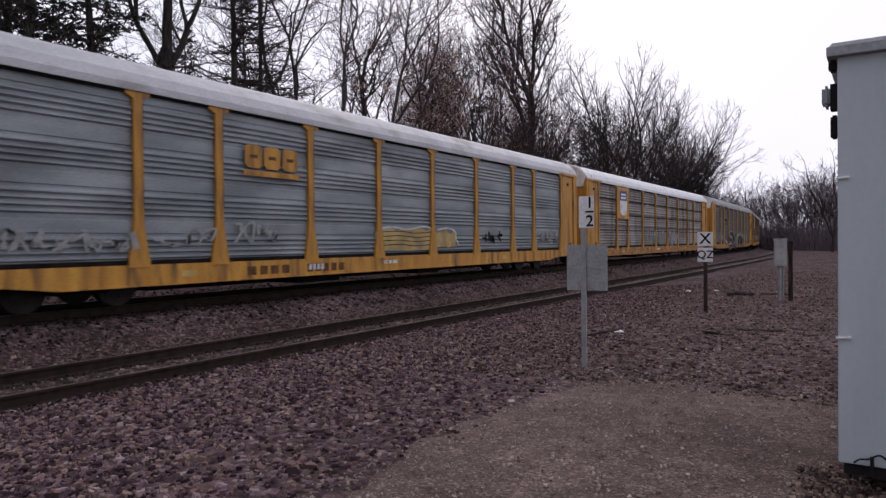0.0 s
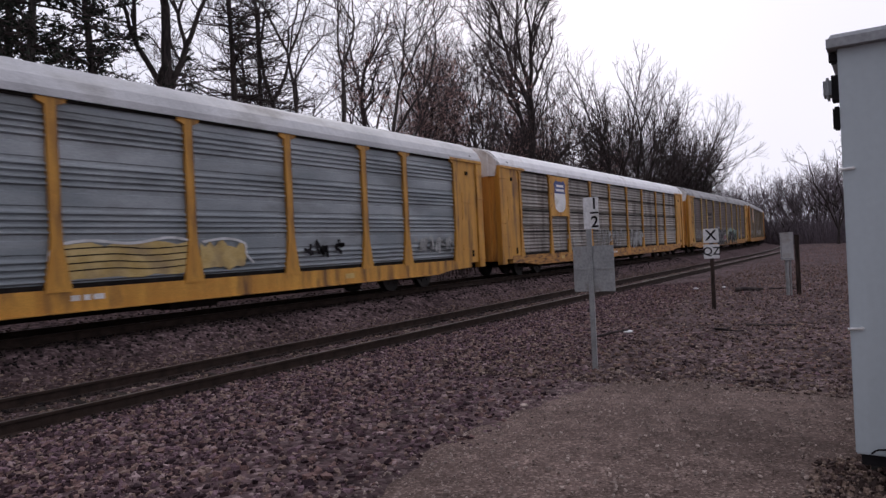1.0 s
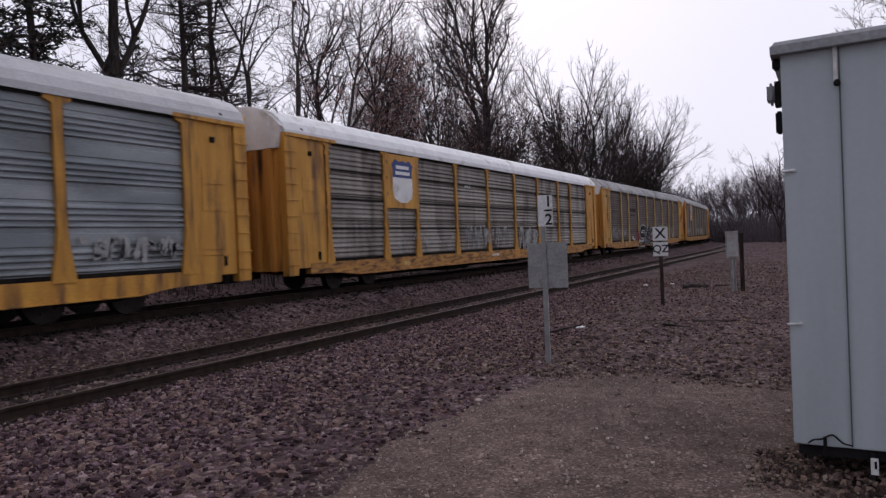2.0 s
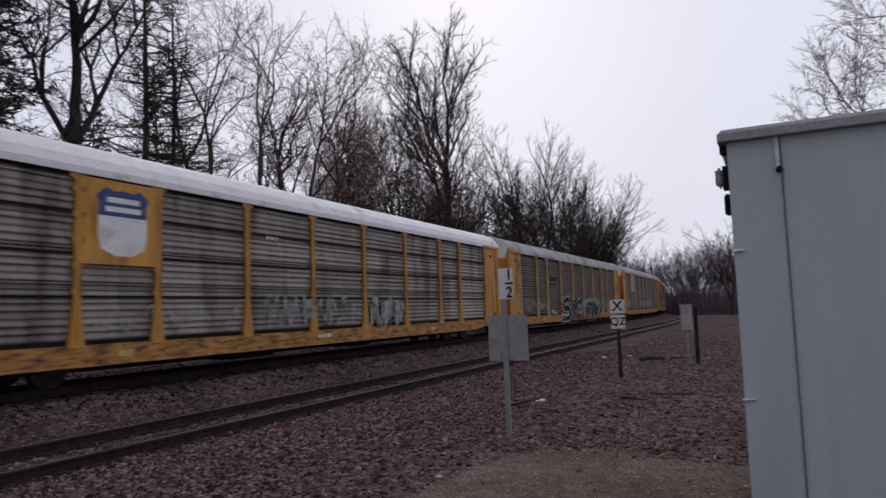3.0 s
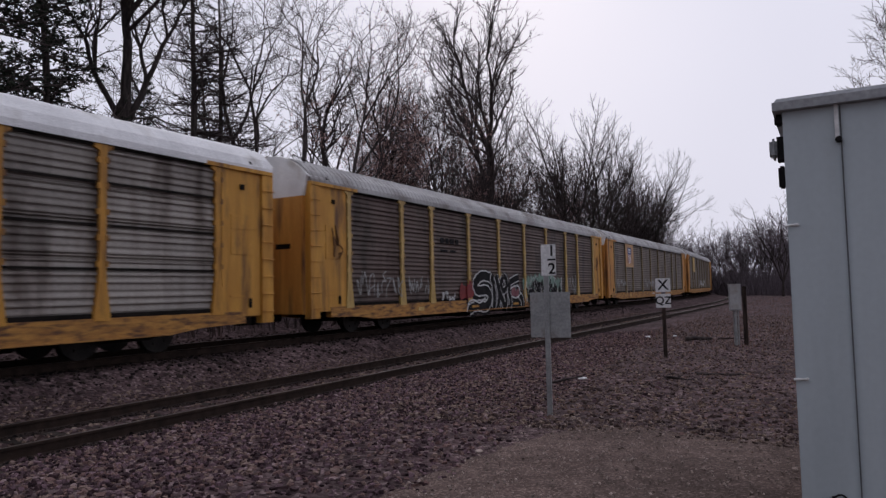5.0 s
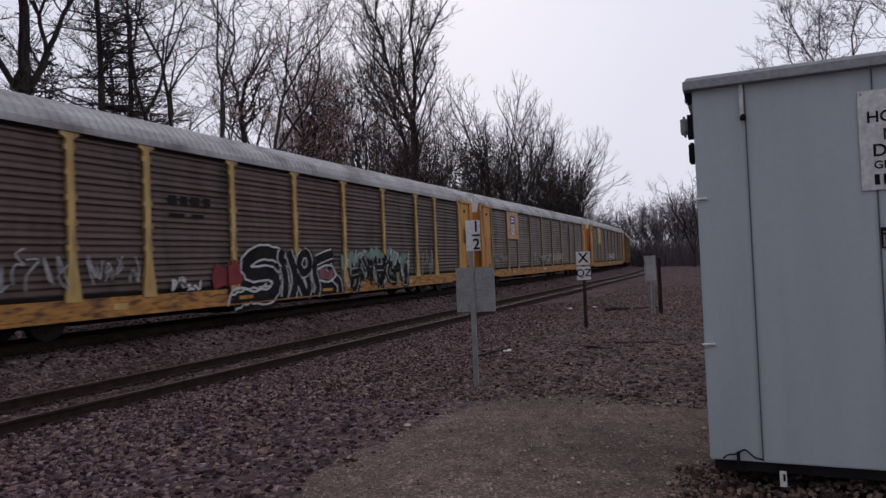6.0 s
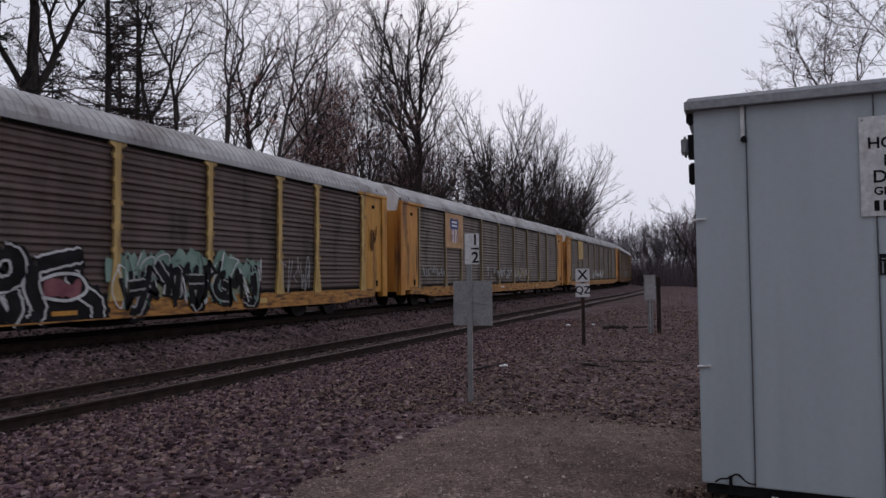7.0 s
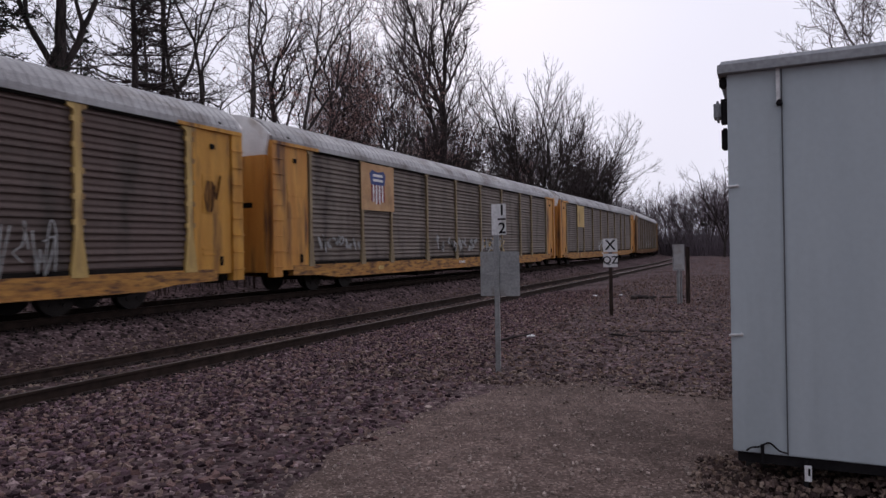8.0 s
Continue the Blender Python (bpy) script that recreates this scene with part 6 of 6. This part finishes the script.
def equipment_hut():
    x0, x1, y0, y1, z0, z1 = -0.25, 2.25, 5.27, 7.9, 0.32, 3.02
    h = thing("equipment_hut", "pale grey metal railway equipment hut on shade-darkened footings", "hut")
    boxes("wall", h, M["hut"], (x0, x1, y0, y1, z0, z1), bevel=0.008)
    bm = bmesh.new()
    add_box(bm, x0 - 0.06, x1 + 0.06, y0 - 0.06, y1 + 0.06, z1 - 0.005, z1 + 0.055)
    add_box(bm, x0 - 0.05, x1 + 0.05, y0 - 0.05, y1 + 0.05, z1 + 0.055, z1 + 0.085, 0.02)
    part("roof", bm, M["hut_trim"], h, "folded grey metal roof edge", bevel=0.002)
    for x in (0.10, 0.88, 1.66):
        boxes("wall_seam", h, M["seam"], (x - 0.0045, x + 0.0045, y0 - 0.0035, y0 - 0.0005, z0 + 0.01, z1 - 0.01))
        for dx in (-0.016, 0.012):
            boxes("wall_flange", h, M["hut"], (x + dx, x + dx + 0.004, y0 - 0.006, y0 + 0.001, z0 + 0.005, z1 - 0.008))
    lug = boxes("lifting_strap", h, M["sign"], (0.065, 0.09, y0 - 0.02, y0 - 0.006, z1 - 0.25, z1 + 0.015), bevel=0.003)
    bm = bmesh.new()
    add_tube(bm, (0.085, y0 - 0.05, z1 - 0.245), (0.085, y0 - 0.001, z1 - 0.245), 0.018, 0.022, 12)
    part("cable_gland", bm, M["black"], h)
    for z, w in ((1.15, 0.07), (2.21, 0.06)):
        bm = bmesh.new()
        add_tube(bm, (x0 - 0.012, y0 - 0.012, z), (x0 + w, y0 - 0.012, z + 0.005), 0.009, sides=8)
        add_tube(bm, (x0 + w, y0 - 0.016, z + 0.005), (x0 + w, y0, z + 0.005), 0.012, sides=8)
        part("hinge_pin", bm, M["sign"], h, "small white hinge pin")
    lamp = boxes("side_lamp", h, M["hut_trim"], (x0 - 0.10, x0 - 0.045, y0 + 0.12, y0 + 0.30, 2.72, 2.86), bevel=0.02)
    boxes("lamp_mount", lamp, M["black"], (x0 - 0.05, x0, y0 + 0.14, y0 + 0.28, 2.70, 2.87))
    boxes("side_conduit", h, M["black"], (x0 - 0.05, x0, y0 + 0.16, y0 + 0.24, 2.50, 2.66), bevel=0.012)
    boxes("side_bracket", h, M["black"], (x0 - 0.055, x0, y0 + 0.05, y0 + 0.14, 2.94, 3.01), bevel=0.012)
    sgn = boxes("notice_sign", h, M["sign"], (0.79, 1.42, y0 - 0.014, y0 - 0.008, 2.19, 2.86), label="white notice with black capital letters", bevel=0.002)
    yy = y0 - 0.0155
    for text, x, z, size in (("U.", 0.955, 2.79, 0.105), ("HOL", 0.835, 2.675, 0.105), (".P", 1.012, 2.56, 0.105), ("DOT", 0.86, 2.45, 0.115), ("GRADE C", 0.865, 2.355, 0.075)):
        letters("lettering", text, size, M["black"], sgn, pose(x, yy, z, 90, 0, 0), "LEFT")
    for mx, mz in ((1.052, 2.675), (0.93, 2.56)):
        capital_m(sgn, mx, yy - 0.0015, mz, 0.076, M["black"])
    x = 0.865
    for w in (0.03, 0.03, 0.055, 0.055, 0.055):
        boxes("lettering_bar", sgn, M["black"], (x, x + w, yy - 0.001, yy + 0.001, 2.225, 2.295))
        x += w + 0.022
    for dx in (0.81, 1.40):
        boxes("screw", sgn, M["galv"], (dx - 0.006, dx + 0.006, yy - 0.003, yy, 2.83, 2.842))
    em = boxes("emblem_plate", h, M["black"], (0.885, 1.06, y0 - 0.010, y0 - 0.006, 1.80, 1.94))
    for k in range(6):
        boxes("emblem_stripe", em, M["hut_trim"], (0.897 + k * 0.026, 0.907 + k * 0.026, y0 - 0.0125, y0 - 0.010, 1.81, 1.89))
    boxes("emblem_bar", em, M["hut_trim"], (0.895, 1.05, y0 - 0.0125, y0 - 0.010, 1.905, 1.912))
    for px in (x0 + 0.22, 1.0, x1 - 0.3):
        for py in (y0 + 0.2, y1 - 0.3):
            boxes("footing", h, M["concrete"], (px - 0.15, px + 0.15, py + 0.2, py + 0.45, -0.1, z0 - 0.06), bevel=0.01)
    boxes("base_frame", h, M["black"], (x0 + 0.03, x1 - 0.03, y0 + 0.03, y1 - 0.03, z0 - 0.075, z0))
    boxes("skirt", h, M["concrete"], (x0 + 0.12, x1 - 0.12, y0 + 0.55, y1 - 0.3, -0.05, z0 - 0.06))
    tag = boxes("cable_tag", h, M["sign"], (0.20, 0.245, y0 + 0.0, y0 + 0.004, 0.16, 0.27), label="small white tag on a dark cable stub")
    boxes("tag_bar", tag, M["black"], (0.222, 0.236, y0 - 0.002, y0, 0.20, 0.25))
    bm = bmesh.new()
    prev = None
    for k in range(15):
        t = k / 14
        p = Vector((-0.16 + 0.26 * t, y0 - 0.03 - 0.02 * math.sin(t * 9), z0 + 0.02 + 0.055 * math.sin(math.pi * t) + 0.01 * math.sin(t * 14)))
        if prev:
            add_tube(bm, prev, p, 0.006, sides=6)
        prev = p
    add_tube(bm, (-0.06, y0 - 0.02, z0 - 0.06), (-0.06, y0 - 0.02, z0 + 0.07), 0.011, sides=8)
    part("cable", bm, M["black"], h)
    bm = bmesh.new()
    add_tube(bm, (0.21, y0 + 0.02, -0.05), (0.21, y0 + 0.02, z0 - 0.02), 0.018, sides=8)
    part("cable_stub", bm, M["black"], h)


def stick_mesh(seed, length, r):
    rng = random.Random(seed)
    buf = ([], [])
    p = limb(buf, Vector((-length / 2, 0, r)), Vector((1, 0, 0.02)), length, r, r * 0.5, 6, 6, 0.10, rng)
    for f in (0.4, 0.7):
        a, d = pick(p, f)
        limb(buf, a, side_way(d, 0.6, rng), length * 0.25, r * 0.5, r * 0.2, 5, 3, 0.15, rng)
    return raw_mesh("stick", *buf, M["bark"], True)


def small_things():
    for k, (x, y, turn, length, r) in enumerate(((-3.75, 23.1, 4, 0.8, 0.085), (-2.0, 14.6, 12, 0.9, 0.03), (-2.6, 13.6, -8, 0.5, 0.028), (-2.9, 24.2, 30, 0.9, 0.03), (-4.4, 12.2, 20, 0.7, 0.03))):
        ob = new("fallen_branch", stick_mesh(k + 1, length, r))
        ob.matrix_basis = pose(x, y, ground_z(x, y) + 0.01, 0, 0, turn)
        tagged(ob, "dark fallen branch lying on the stony ground", "branch", "fallen branches")
    rng = random.Random(8)
    for x, y, s in ((-5.65, 24.4, 0.16), (-5.1, 24.6, 0.1), (-4.9, 25.2, 0.1), (-4.35, 13.1, 0.14), (-10.4, 24.4, 0.13), (-6.0, 12.2, 0.07), (-3.5, 6.85, 0.07)):
        bm = bmesh.new()
        bmesh.ops.create_icosphere(bm, subdivisions=2, radius=s * 0.6)
        for v in bm.verts:
            v.co *= 1 + 0.35 * noise.noise(v.co * 12 + Vector((x, y, 0)))
            v.co.z *= 0.4
        ob = new("pale_stone" if s < 0.12 else "litter", as_mesh("lump", bm, M["litter"] if s >= 0.09 else M["chip"]))
        ob.matrix_basis = pose(x, y, ground_z(x, y) + s * 0.17, 0, 0, rng.uniform(0, 360))
        tagged(ob, "small crumpled white litter on the ballast" if s >= 0.12 else "pale stone lying on the gravel", "litter" if s >= 0.12 else "stone", "pale litter and stones")


half_mile_sign()
whistle_sign()
post_box()
equipment_hut()
small_things()
build_track("track_1", TRACK_NEAR, 0.0, "rusty rails on dark timber ties in ballast")
build_track("track_2", TRACK_FAR, FAR_LIFT, "rails on dark ties under the passing train")
motions()
